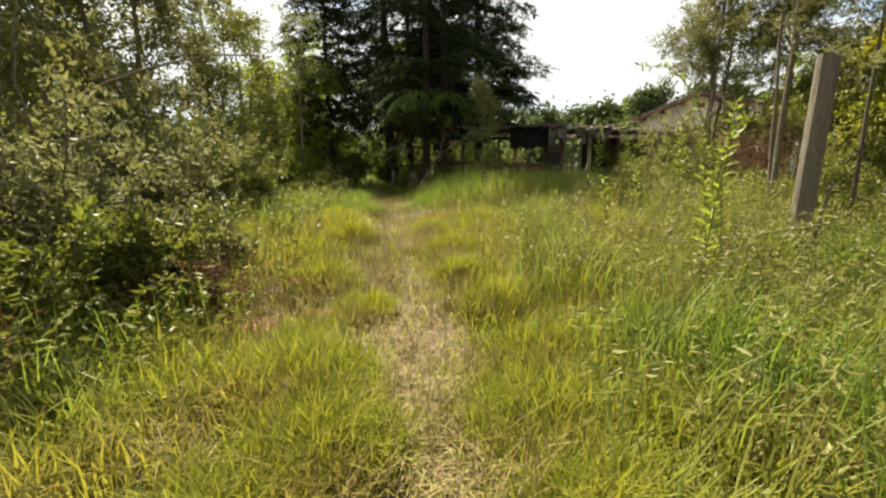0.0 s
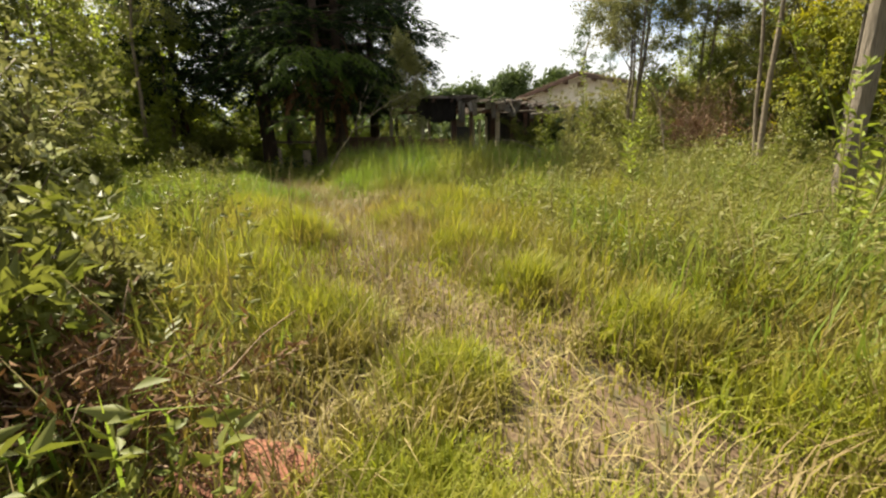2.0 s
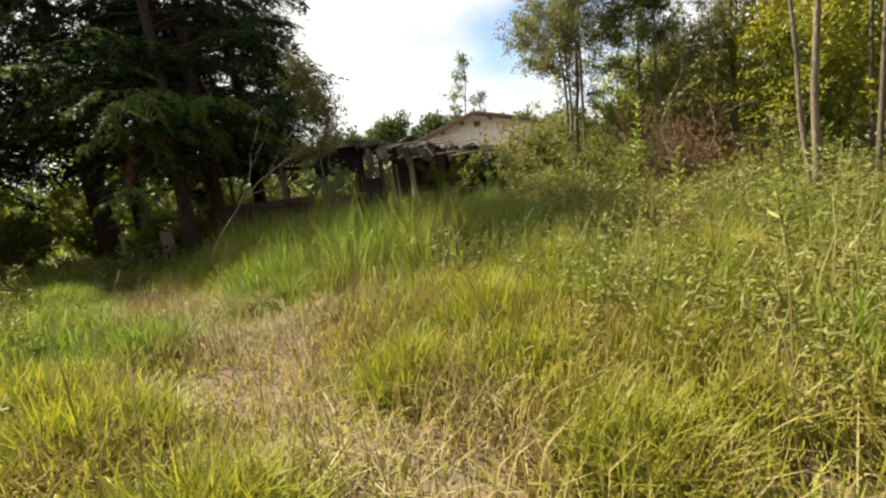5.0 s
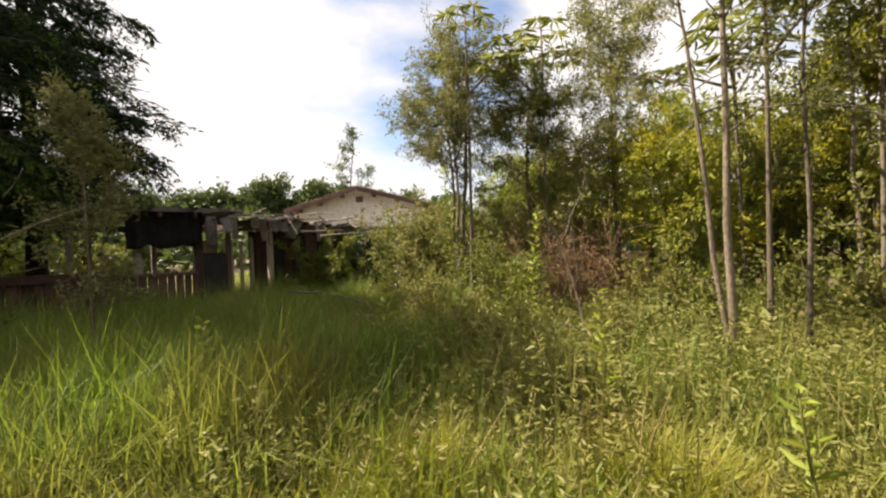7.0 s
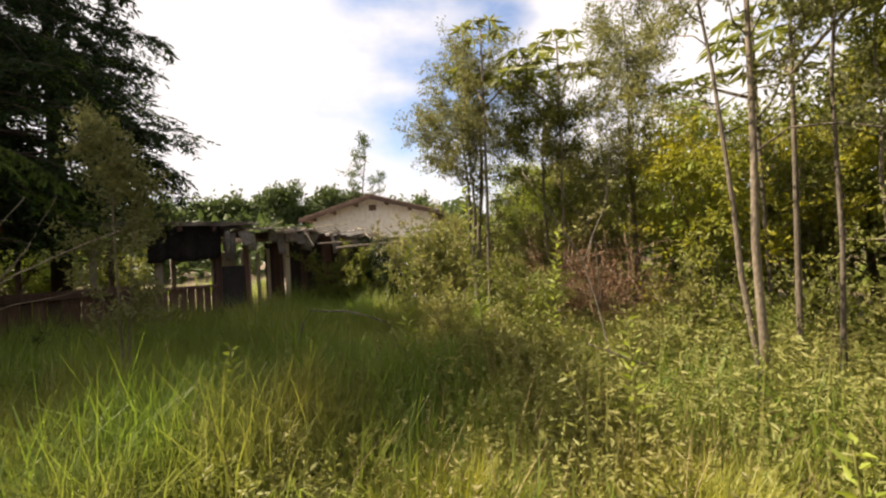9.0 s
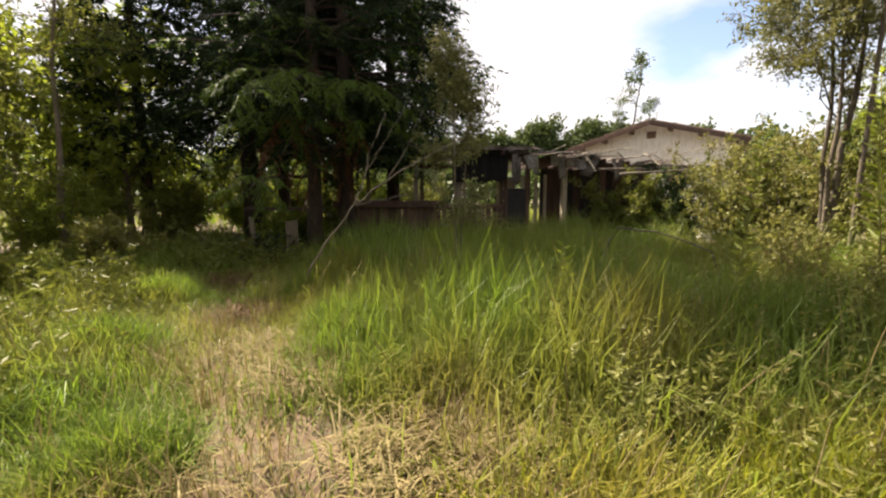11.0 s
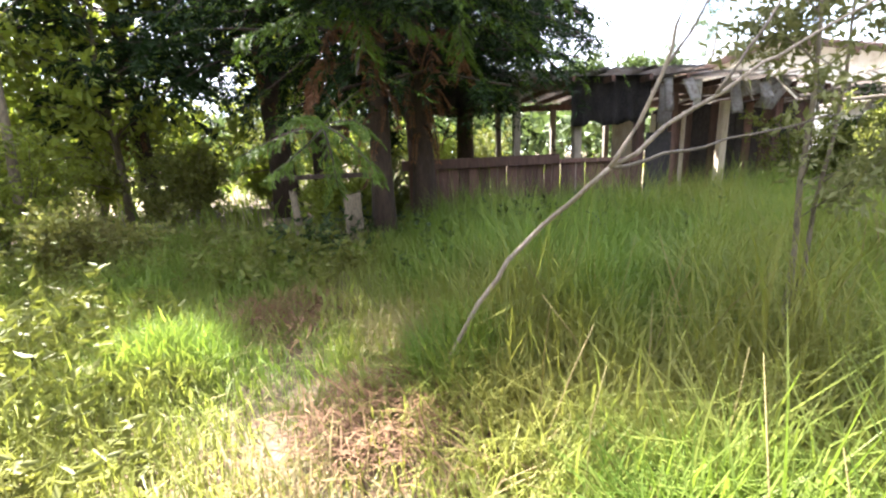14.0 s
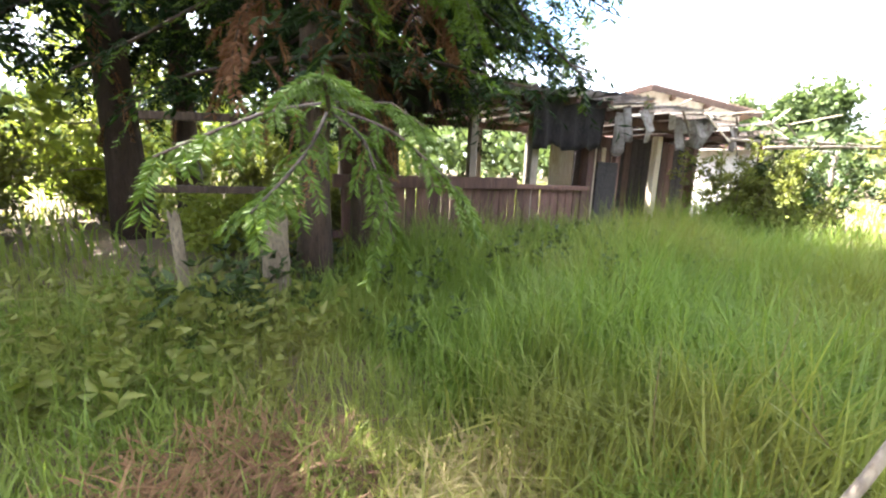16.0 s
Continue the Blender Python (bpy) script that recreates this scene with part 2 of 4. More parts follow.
def along(pts, f):
    f = np.clip(f, 0, 1) * (len(pts) - 1)
    i = np.minimum(f.astype(int), len(pts) - 2)
    g = (f - i)[:, None]
    return pts[i] * (1 - g) + pts[i + 1] * g, pts[i + 1] - pts[i]


def box_bm(x0, y0, z0, x1, y1, z1, bevel=0.006, jitter=0.0, r=None):
    bm = bmesh.new()
    bmesh.ops.create_cube(bm, size=1)
    for v in bm.verts:
        v.co = Vector((x0 + (v.co.x + 0.5) * (x1 - x0), y0 + (v.co.y + 0.5) * (y1 - y0), z0 + (v.co.z + 0.5) * (z1 - z0)))
        if jitter:
            v.co += Vector(r.normal(size=3) * jitter)
    if bevel:
        bmesh.ops.bevel(bm, geom=bm.edges[:], offset=bevel, segments=1, affect="EDGES")
    return bm


def beam_bm(a, b, wide, high, bevel=0.006):
    """A squared timber from a to b."""
    a, b = Vector(a), Vector(b)
    bm = box_bm(-wide / 2, -high / 2, 0, wide / 2, high / 2, (b - a).length, bevel)
    bm.transform(Matrix.Translation(a) @ (b - a).to_track_quat("Z", "Y").to_matrix().to_4x4())
    return bm


# ---- trees and shrubs ----


def tree(name, x, y, label, category, height, spread, trunk_r, first, limbs, twigs, leaves, leaf_l, leaf_w, leaf_mat, bark, seed,
         lean=(0, 0), rise=0.5, droop=0.2, group="", extra=0, bend=0.12, tuft=0.34, near=True):
    """A tapered trunk, limbs with twigs, and a crown of single leaves along the twigs."""
    r = np.random.default_rng(seed)
    ob = thing(name, (x, y, float(gz(x, y)) - 0.03), label, category, group)
    k = 9
    f = np.linspace(0, 1, k)
    wob = np.cumsum(r.normal(size=(k, 2)) * height * 0.012, axis=0)
    trunk = np.stack([lean[0] * f + wob[:, 0] * f, lean[1] * f + wob[:, 1] * f, height * f], 1)
    stems = [(trunk, trunk_r * (1 - 0.8 * f) * (1 + 0.35 * np.exp(-f * 25)))]
    for e in range(extra):
        a = r.uniform(0, 6.28)
        t2 = trunk * np.array((1, 1, r.uniform(0.8, 0.95))) + np.outer(f, (math.cos(a) * spread * 0.3, math.sin(a) * spread * 0.3, 0))
        stems.append((t2, trunk_r * 0.75 * (1 - 0.8 * f)))
    branch, main, lp, ld = [], [], [], []
    for _ in range(limbs):
        st = stems[r.integers(len(stems))][0]
        h = first + (1 - first) * r.random() ** 0.8
        o, _d = along(st, np.array([h]))
        a = r.uniform(0, 6.28)
        ln = spread * (1.15 - 0.65 * (h - first) / (1 - first + 1e-6)) * r.uniform(0.55, 1.1)
        lm = limb(o[0], (math.cos(a), math.sin(a), rise + r.normal() * 0.2), ln, r, 0.5, droop)
        rr = trunk_r * 0.32 * (1 - 0.6 * h)
        (main if len(main) < 16 and near else branch).append((lm, np.linspace(rr, rr * 0.25, len(lm))))
        ft = r.uniform(0.3, 1, twigs)
        to, td = along(lm, ft)
        for q in range(twigs):
            tw = limb(to[q], unit(td[q]) * 0.6 + r.normal(size=3) * 0.55 + np.array((0, 0, 0.15)), tuft * spread * r.uniform(0.5, 1.1), r, 0.6, droop, 3)
            if q % (4 if near else 9) == 0:
                branch.append((tw, np.linspace(rr * 0.25, rr * 0.1, 4)))
            fl = r.uniform(0.1, 1, leaves)
            po, di = along(tw, fl)
            lp.append(po + r.normal(size=(leaves, 3)) * leaf_l * 0.5)
            ld.append(unit(di) * 0.5 + r.normal(size=(leaves, 3)) * 0.7 + np.array((0, 0, -0.1)))
    for s in stems:
        part("trunk" if height > 2.6 else "stem", tube_mesh("trunk", [s], bark, 9), None, ob)
    for s in main[:16]:
        part("limb", tube_mesh("limb", [s], bark, 5), None, ob)
    if branch:
        tagged(part("twig_mass", tube_mesh("twig_mass", branch, bark, 3), None, ob), kind="stuff")
    if lp:
        lp, ld = np.concatenate(lp), np.concatenate(ld)
        part("crown" if height > 2.6 else "foliage", leaf_mesh("crown", lp, ld, leaf_l * r.uniform(0.6, 1.2, len(lp)), leaf_w * r.uniform(0.7, 1.2, len(lp)), leaf_mat, r), None, ob)
    return ob


def shrub(name, x, y, label, height, spread, stems, twigs, leaves, leaf_l, leaf_w, leaf_mat, bark, seed, group="", bare=0.2, up=1.0, category="shrub"):
    """Many stems from one root, each with leafy twigs."""
    r = np.random.default_rng(seed)
    ob = thing(name, (x, y, float(gz(x, y)) - 0.02), label, category, group)
    wood, lp, ld = [], [], []
    for _ in range(stems):
        a = r.uniform(0, 6.28)
        out = r.uniform(0.1, 1) * spread
        st = limb((r.normal() * 0.06, r.normal() * 0.06, 0), (math.cos(a) * out, math.sin(a) * out, height * up), math.hypot(out, height) * r.uniform(0.6, 1.0), r, 0.35, 0.25)
        r0 = 0.005 + 0.0045 * height
        wood.append((st, np.linspace(r0, r0 * 0.3, len(st))))
        ft = r.uniform(bare, 1, twigs)
        to, td = along(st, ft)
        for q in range(twigs):
            tw = limb(to[q], unit(td[q]) * 0.5 + r.normal(size=3) * 0.6, spread * 0.42 * r.uniform(0.4, 1.1), r, 0.5, 0.1, 3)
            if q % 4 == 0 or not leaves:
                wood.append((tw, np.linspace(r0 * 0.35, r0 * 0.15, 4)))
            if leaves:
                po, di = along(tw, r.uniform(0.05, 1, leaves))
                lp.append(po + r.normal(size=(leaves, 3)) * leaf_l * 0.35)
                ld.append(unit(di) * 0.7 + r.normal(size=(leaves, 3)) * 0.6 + np.array((0, 0, 0.15)))
    tagged(part("stem_mass", tube_mesh("stem_mass", wood, bark, 3), None, ob), kind="stuff")
    if lp:
        lp, ld = np.concatenate(lp), np.concatenate(ld)
        part("foliage", leaf_mesh("foliage", lp, ld, leaf_l * r.uniform(0.6, 1.2, len(lp)), leaf_w * r.uniform(0.7, 1.2, len(lp)), leaf_mat, r), None, ob)
    return ob


def needles(line, n, length, width, r, flat=0.9):
    """Needles in two ranks along a twig."""
    po, di = along(line, np.sort(r.uniform(0.02, 1, n)))
    di = unit(di)
    side = unit(np.cross(di, UP + r.normal(size=3) * 0.2)) * np.where(np.arange(n) % 2, 1, -1)[:, None]
    d = side * 0.8 + di * 0.6 + r.normal(size=(n, 3)) * (1 - flat) + np.array((0, 0, -0.15))
    return po, d


def conifer(x, y, label, height, spread, trunk_r, seed, first=2.0, whorls=26, per=5, lean=(0, 0), dead=8, fine=False):
    """A straight trunk with whorls of drooping boughs, needled twigs and brown hanging dead fronds."""
    r = np.random.default_rng(seed)
    ob = thing("conifer", (x, y, float(gz(x, y)) - 0.05), label, "tree", "dark conifers in a row")
    f = np.linspace(0, 1, 12)
    trunk = np.stack([lean[0] * f + 0.03 * np.sin(f * 7 + seed), lean[1] * f, height * f], 1)
    part("trunk", tube_mesh("trunk", [(trunk, trunk_r * (1 - 0.85 * f) * (1 + 0.25 * np.exp(-f * 40)))], BARK, 12), None, ob)
    wood, p, d, pn, dn, pb, db = [], [], [], [], [], [], []
    for i in range(whorls):
        h = first / height + (0.97 - first / height) * (i / whorls) ** 1.05
        o, _d = along(trunk, np.array([h]))
        ln0 = spread * (1 - h) ** 0.55 * (0.75 + 0.25 * min(1, i / 5))
        for q in range(per):
            a = r.uniform(0, 6.28)
            ln = ln0 * r.uniform(0.65, 1.15)
            lm = limb(o[0], (math.cos(a), math.sin(a), 0.25 - 0.2 * (1 - h)), ln, r, 0.25, 0.55, 7)
            wood.append((lm, np.linspace(0.035 * (1.1 - h), 0.008, len(lm))))
            m = int(10 + ln * 6) if fine else int(7 + ln * 5)
            to, td = along(lm, r.uniform(0.25, 1, m))
            for s in range(m):
                sd_ = unit(np.cross(td[s], UP)) * (1 if s % 2 else -1)
                tw = limb(to[s], unit(td[s]) * 0.6 + sd_ * 0.9 + r.normal(size=3) * 0.2, r.uniform(0.3, 0.75) * (0.6 + 0.25 * ln), r, 0.2, 0.7, 3)
                a1, b1 = needles(tw, 24 if fine and h < 0.45 else 13, 0, 0, r, 0.8)
                if (s % 4 == 0 and h < 0.4) if fine else (s % 12 == 0 and h < 0.4):
                    pn.append(a1)
                    dn.append(b1)
                else:
                    p.append(a1)
                    d.append(b1)
    for i in range(dead):
        a = r.uniform(3.4, 6.0)
        o, _d = along(trunk, np.array([r.uniform(1.5, 4.2) / height]))
        lm = limb(o[0], (math.cos(a), math.sin(a), 0.3), r.uniform(0.5, 1.1), r, 0.3, 2.6, 8)
        wood.append((lm, np.linspace(0.014, 0.005, len(lm))))
        a1, b1 = needles(lm, 170, 0, 0, r, 0.8)
        pb.append(a1)
        db.append(b1)
    tagged(part("bough_mass", tube_mesh("bough_mass", wood, BARK, 4), None, ob), kind="stuff")
    p, d = np.concatenate(p), np.concatenate(d)
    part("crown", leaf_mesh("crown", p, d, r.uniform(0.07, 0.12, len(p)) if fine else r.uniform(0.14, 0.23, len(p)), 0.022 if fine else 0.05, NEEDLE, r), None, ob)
    if pn:
        pn, dn = np.concatenate(pn), np.concatenate(dn)
        part("new_growth", leaf_mesh("new_growth", pn, dn, r.uniform(0.06, 0.10, len(pn)), 0.016 if fine else 0.026, NEEDLE_NEW, r), None, ob, "bright green new needles")
    if pb:
        pb, db = np.concatenate(pb), np.concatenate(db)
        part("dead_foliage", leaf_mesh("dead_foliage", pb, db, r.uniform(0.05, 0.09, len(pb)), 0.012, NEEDLE_DEAD, r), None, ob, "rust-brown hanging dead fronds")
    return ob


# ---- ground ----
gx = np.concatenate([-np.geomspace(400, 14, 26), np.arange(-13.5, 13.6, 0.3), np.geomspace(14, 400, 26)])
gy = np.concatenate([-np.geomspace(400, 6, 20), np.arange(-5.7, 24, 0.3), np.geomspace(24.3, 400, 26)])
X, Y = np.meshgrid(gx, gy, indexing="ij")
V = np.stack([X, Y, gz(X, Y)], -1).reshape(-1, 3)
i = (np.arange(len(gx) - 1)[:, None] * len(gy) + np.arange(len(gy) - 1)[None]).reshape(-1, 1)
T = np.concatenate([i + np.array([[0, len(gy), len(gy) + 1]]), i + np.array([[0, len(gy) + 1, 1]])])
tagged(new("ground", tri_mesh("ground", V, T, SOIL, True)), "reddish bare soil under grass and straw", "ground", kind="structure")

# ---- grass ----
TRAIL = np.array(((1.4, -3), (0.95, -0.5), (0.62, 0.9), (0.42, 1.9), (0.1, 3.0), (-0.45, 4.5), (-0.85, 6.0), (-1.15, 7.6), (-1.75, 9.3), (-2.4, 11.0), (-2.85, 12.5)))


def trail_distance(x, y):
    """Signed distance to the trodden line, positive to its right."""
    best, sign = np.full(x.shape, 1e9), np.ones(x.shape)
    for a, b in zip(TRAIL[:-1], TRAIL[1:]):
        ab = b - a
        f = np.clip(((x - a[0]) * ab[0] + (y - a[1]) * ab[1]) / (ab @ ab), 0, 1)
        dx, dy = x - a[0] - f * ab[0], y - a[1] - f * ab[1]
        q = np.hypot(dx, dy)
        near = q < best
        best = np.where(near, q, best)
        sign = np.where(near, np.sign(dx * ab[1] - dy * ab[0]), sign)
    return best * sign


def blade_mesh(name, x, y, h, tilt, curl, width, mat, r, z=None):
    """Tapered blades that lean and curl over: five corners, three triangles each."""
    n = len(x)
    a = r.uniform(0, 6.2832, n)
    o = np.stack([np.cos(a), np.sin(a), np.zeros(n)], 1)
    s = np.stack([-np.sin(a), np.cos(a), np.zeros(n)], 1) * (np.broadcast_to(width, n)[:, None] * 0.5)
    p = np.stack([x, y, (gz(x, y) if z is None else z) - 0.01], 1)
    h = np.broadcast_to(h, n)[:, None]
    t1, t2 = np.broadcast_to(tilt, n)[:, None], (np.broadcast_to(tilt, n) + np.broadcast_to(curl, n))[:, None]
    mid = p + 0.55 * h * (np.sin(t1) * o + np.cos(t1) * UP)
    tip = mid + 0.5 * h * (np.sin(t2) * o + np.cos(t2) * UP)
    v = np.stack([p - s * 0.7, p + s * 0.7, mid - s, mid + s, tip], 1).reshape(-1, 3)
    k = np.arange(n)[:, None] * 5
    t = np.concatenate([k + np.array([[0, 1, 3]]), k + np.array([[0, 3, 2]]), k + np.array([[2, 3, 4]])])
    return tri_mesh(name, v, t, mat)


def scatter(n, x0, x1, y0, y1, r):
    return r.uniform(x0, x1, n), r.uniform(y0, y1, n)


def clumped(n, x0, x1, y0, y1, per, sig, r):
    """Points in tussocks."""
    m = max(1, n // per)
    cx, cy = scatter(m, x0, x1, y0, y1, r)
    k = r.integers(0, m, n)
    return cx[k] + r.normal(size=n) * sig, cy[k] + r.normal(size=n) * sig, k


def tall_zone(x, y):
    """1 in the high grass before the ruin, 0 elsewhere."""
    d = trail_distance(x, y)
    return np.clip((y - 7.6) / 1.2, 0, 1) * np.clip((d - 0.12) / 0.7, 0, 1) * np.clip((6.0 - x) / 1.5, 0, 1)


def meadow(name, n, x0, x1, y0, y1, mat, label, seed, hmin, hmax, width, keep, per=26, sig=0.09, tilt=0.3):
    r = np.random.default_rng(seed)
    x, y, k = clumped(n, x0, x1, y0, y1, per, sig, r)
    d = trail_distance(x, y)
    q = keep(x, y, d) > r.random(n)
    x, y, d, k = x[q], y[q], d[q], k[q]
    size = r.uniform(0.55, 1.25, n // per + 1)[k]
    h = (hmin + (hmax - hmin) * np.clip((np.abs(d) - 0.25) / 1.0, 0, 1)) * size * r.uniform(0.55, 1.15, len(x))
    h *= 0.65 + 0.7 * vnoise(x, y, 0.9, seed)
    if seed == 11:
        h = np.minimum(h, 0.41)
    ob = new(name, blade_mesh(name, x, y, h, np.abs(r.normal(size=len(x))) * tilt, np.abs(r.normal(size=len(x))) * 0.6 + 0.25, width * r.uniform(0.6, 1.3, len(x)), mat, r))
    return tagged(ob, label, "grass", kind="stuff")


def off_trail(x, y, d):
    bare = np.clip((np.hypot(x + 1.2, (y - 2.75) * 1.2) - 0.2) / 0.3, 0.1, 1)
    return bare * np.clip((np.abs(d) - 0.05) / 0.4, 0.76, 1) * (0.35 + 0.9 * vnoise(x, y, 0.7, 5))


meadow("meadow_grass", 132000, -3.2, 4.0, -1.2, 7.6, GRASS, "bright green tussocky meadow grass beside a trodden trail", 11, 0.13, 0.42, 0.009,
       lambda x, y, d: off_trail(x, y, d) * np.clip(1.25 - np.maximum(0, d - 1.4) * 0.35, 0.15, 1))
meadow("meadow_grass", 76000, -7.5, 2.0, 6.5, 16.5, GRASS_TALL, "green grass along the trail under the trees", 12, 0.13, 0.36, 0.0072,
       lambda x, y, d: off_trail(x, y, d) * (1 - 0.8 * tall_zone(x, y)))
meadow("high_grass", 125000, -1.6, 7.0, 7.4, 15.6, GRASS_TALL, "dense high green grass before the ruined shed", 13, 0.26, 0.80, 0.0075,
       lambda x, y, d: tall_zone(x, y) * np.clip(1.3 - (x - 2) * 0.14, 0.25, 1) * np.where(d > 0, 1, 0), per=34, sig=0.13, tilt=0.36)
meadow("high_grass", 50000, 1.2, 8.5, -0.5, 8.2, GRASS_TALL, "high mixed grass among weeds", 14, 0.35, 0.68, 0.009,
       lambda x, y, d: np.clip((d - 0.7) / 0.8, 0, 1) * (0.3 + vnoise(x, y, 0.8, 9)), per=30, sig=0.12)
meadow("high_grass", 40000, -8.0, -1.0, -0.5, 14.0, GRASS_TALL, "shaded green grass under the bushes", 15, 0.25, 0.5, 0.010,
       lambda x, y, d: np.clip((-d - 0.7) / 0.8, 0, 1) * (0.3 + vnoise(x, y, 0.8, 19)), per=30, sig=0.12)
meadow("rough_grass", 40000, -22.0, 24.0, -6.0, 30.0, GRASS_TALL, "rough grass under the trees round about", 16, 0.3, 0.6, 0.028,
       lambda x, y, d: ((np.abs(d) > 4.5) | (y < -1.0)).astype(float), per=30, sig=0.3)



def tussock(x, y, rad, h, seed, mat=GRASS):
    """One thick tuft: long arching blades from a tight root, dead ones at the foot."""
    r = np.random.default_rng(seed)
    ob = thing("grass_tussock", (x, y, float(gz(x, y)) - 0.02), "thick tussock of bright green arching grass blades", "grass tussock", "grass tussocks")
    for nm, m, n, hh, tl in (("blade_tuft", mat, int(3000 * rad / 0.5), h, 0.55), ("dead_tuft", STRAW if seed % 3 == 0 else BROWN, int(700 * rad / 0.5), h * 0.55, 1.15)):
        a, q = r.uniform(0, 6.283, n), rad * np.sqrt(r.random(n))
        px, py = np.cos(a) * q, np.sin(a) * q
        k = r.uniform(0.5, 1.15, n) * (1.1 - 0.45 * q / rad)
        part(nm, blade_mesh(nm, px, py, hh * k, np.abs(r.normal(size=n)) * tl * (0.4 + q / rad), r.uniform(0.2, 1.0, n), 0.0072 * r.uniform(0.6, 1.3, n), m, r, gz(x + px, y + py) - float(gz(x, y)) + 0.02), None, ob)
    return ob


for k_, (x_, y_, a_, h_) in enumerate(((-0.3, 1.95, 0.5, 0.42), (0.1, 1.4, 0.4, 0.42), (-0.1, 0.95, 0.4, 0.34), (1.35, 1.05, 0.4, 0.42), (-0.6, 2.5, 0.36, 0.26), (0.9, 3.3, 0.34, 0.42), (1.6, 3.4, 0.4, 0.5), (-1.7, 4.6, 0.4, 0.42), (0.2, 5.2, 0.32, 0.4), (1.6, 7.2, 0.4, 0.6), (-2.4, 7.4, 0.45, 0.5), (-0.3, 6.3, 0.3, 0.36), (1.15, 1.75, 0.42, 0.4), (1.3, 2.5, 0.4, 0.4), (-1.33, 5.55, 0.34, 0.5), (-0.35, 3.2, 0.32, 0.3), (-1.0, 3.8, 0.42, 0.4), (0.45, 4.1, 0.3, 0.4), (1.75, 4.5, 0.45, 0.6),
                                       (1.0, 5.6, 0.36, 0.45), (0.5, 6.7, 0.4, 0.5), (-1.9, 6.6, 0.45, 0.45), (-1.9, 8.0, 0.4, 0.42), (-0.4, 8.7, 0.45, 0.42), (-2.9, 9.6, 0.5, 0.5), (-0.9, 9.9, 0.4, 0.6), (2.3, 6.2, 0.45, 0.6), (-3.4, 11.6, 0.45, 0.45), (-1.4, 11.2, 0.4, 0.6))):
    tussock(x_, y_, a_, h_, 600 + k_, GRASS_TALL if y_ > 7.9 else GRASS)

meadow("meadow_grass", 64000, -4.8, 0.8, 8.3, 15.0, GRASS_TALL, "soft green grass closing over the faint trail", 17, 0.24, 0.42, 0.0068,
       lambda x, y, d: np.clip((np.abs(d) - 0.02) / 0.3, 0.45, 1) * (0.45 + 0.7 * vnoise(x, y, 0.7, 25)), per=22, sig=0.13, tilt=0.45)
r0 = np.random.default_rng(21)
x, y = scatter(120000, -4.5, 4.5, -1.0, 14.5, r0)
d = np.abs(trail_distance(x, y))
q = np.clip(0.80 - d * (0.55 + 1.4 * (y > 8.2)) - 1.35 * vnoise(x, y, 0.6, 3), 0.04, 0.42) > r0.random(len(x))
x, y = x[q], y[q]
n = len(x)
tagged(new("dry_grass", blade_mesh("dry_grass", x, y, r0.uniform(0.10, 0.34, n), r0.uniform(0.9, 1.5, n), r0.uniform(0.0, 0.5, n), 0.007 * r0.uniform(0.6, 1.4, n), STRAW, r0, gz(x, y) + r0.uniform(0.01, 0.07, n))),
       "flattened straw-coloured dry grass on the trail", "dry grass", kind="stuff")
x, y, k = clumped(24000, -3.0, 5.0, -0.5, 10.5, 20, 0.08, r0)
n = len(x)
tagged(new("dry_grass", blade_mesh("dry_grass", x, y, r0.uniform(0.16, 0.45, n), np.abs(r0.normal(size=n)) * 0.5, r0.uniform(0.2, 1.0, n), 0.006, STRAW, r0)),
       "standing tufts of dry straw among green grass", "dry grass", kind="stuff")


def weeds(name, n, keep, mat, label, seed, box, hmin, hmax, leaf_l, leaf_w, per=16):
    """Leafy herb stems, many to a patch."""
    r = np.random.default_rng(seed)
    x, y, k = clumped(n, *box, 12, 0.28, r)
    d = trail_distance(x, y)
    q = keep(x, y, d) > r.random(n)
    x, y = x[q], y[q]
    h = r.uniform(hmin, hmax, len(x)) * (0.6 + 0.7 * vnoise(x, y, 1.1, seed))
    lean = r.normal(size=(len(x), 2)) * 0.2
    p = np.stack([x, y, gz(x, y)], 1)
    top = p + np.stack([lean[:, 0] * h, lean[:, 1] * h, h], 1)
    f = r.uniform(0.25, 1, (len(x), per))
    o = (p[:, None] * (1 - f[..., None]) + top[:, None] * f[..., None]).reshape(-1, 3)
    dr = r.normal(size=o.shape) * np.array((1, 1, 0.35)) + np.array((0, 0, 0.35))
    v, t = leaf_arrays(o, dr, leaf_l * r.uniform(0.5, 1.3, len(o)), leaf_w * r.uniform(0.6, 1.2, len(o)), r)
    ob = new(name, tri_mesh(name, v, t, mat))
    tagged(ob, label, "weeds", kind="stuff")
    sx = new("weed_stalks", blade_mesh("weed_stalks", x, y, h * 1.05, np.abs(r.normal(size=len(x))) * 0.12, 0.1, 0.008, mat, r))
    return tagged(sx, "thin upright green weed stalks", "weeds", kind="stuff")


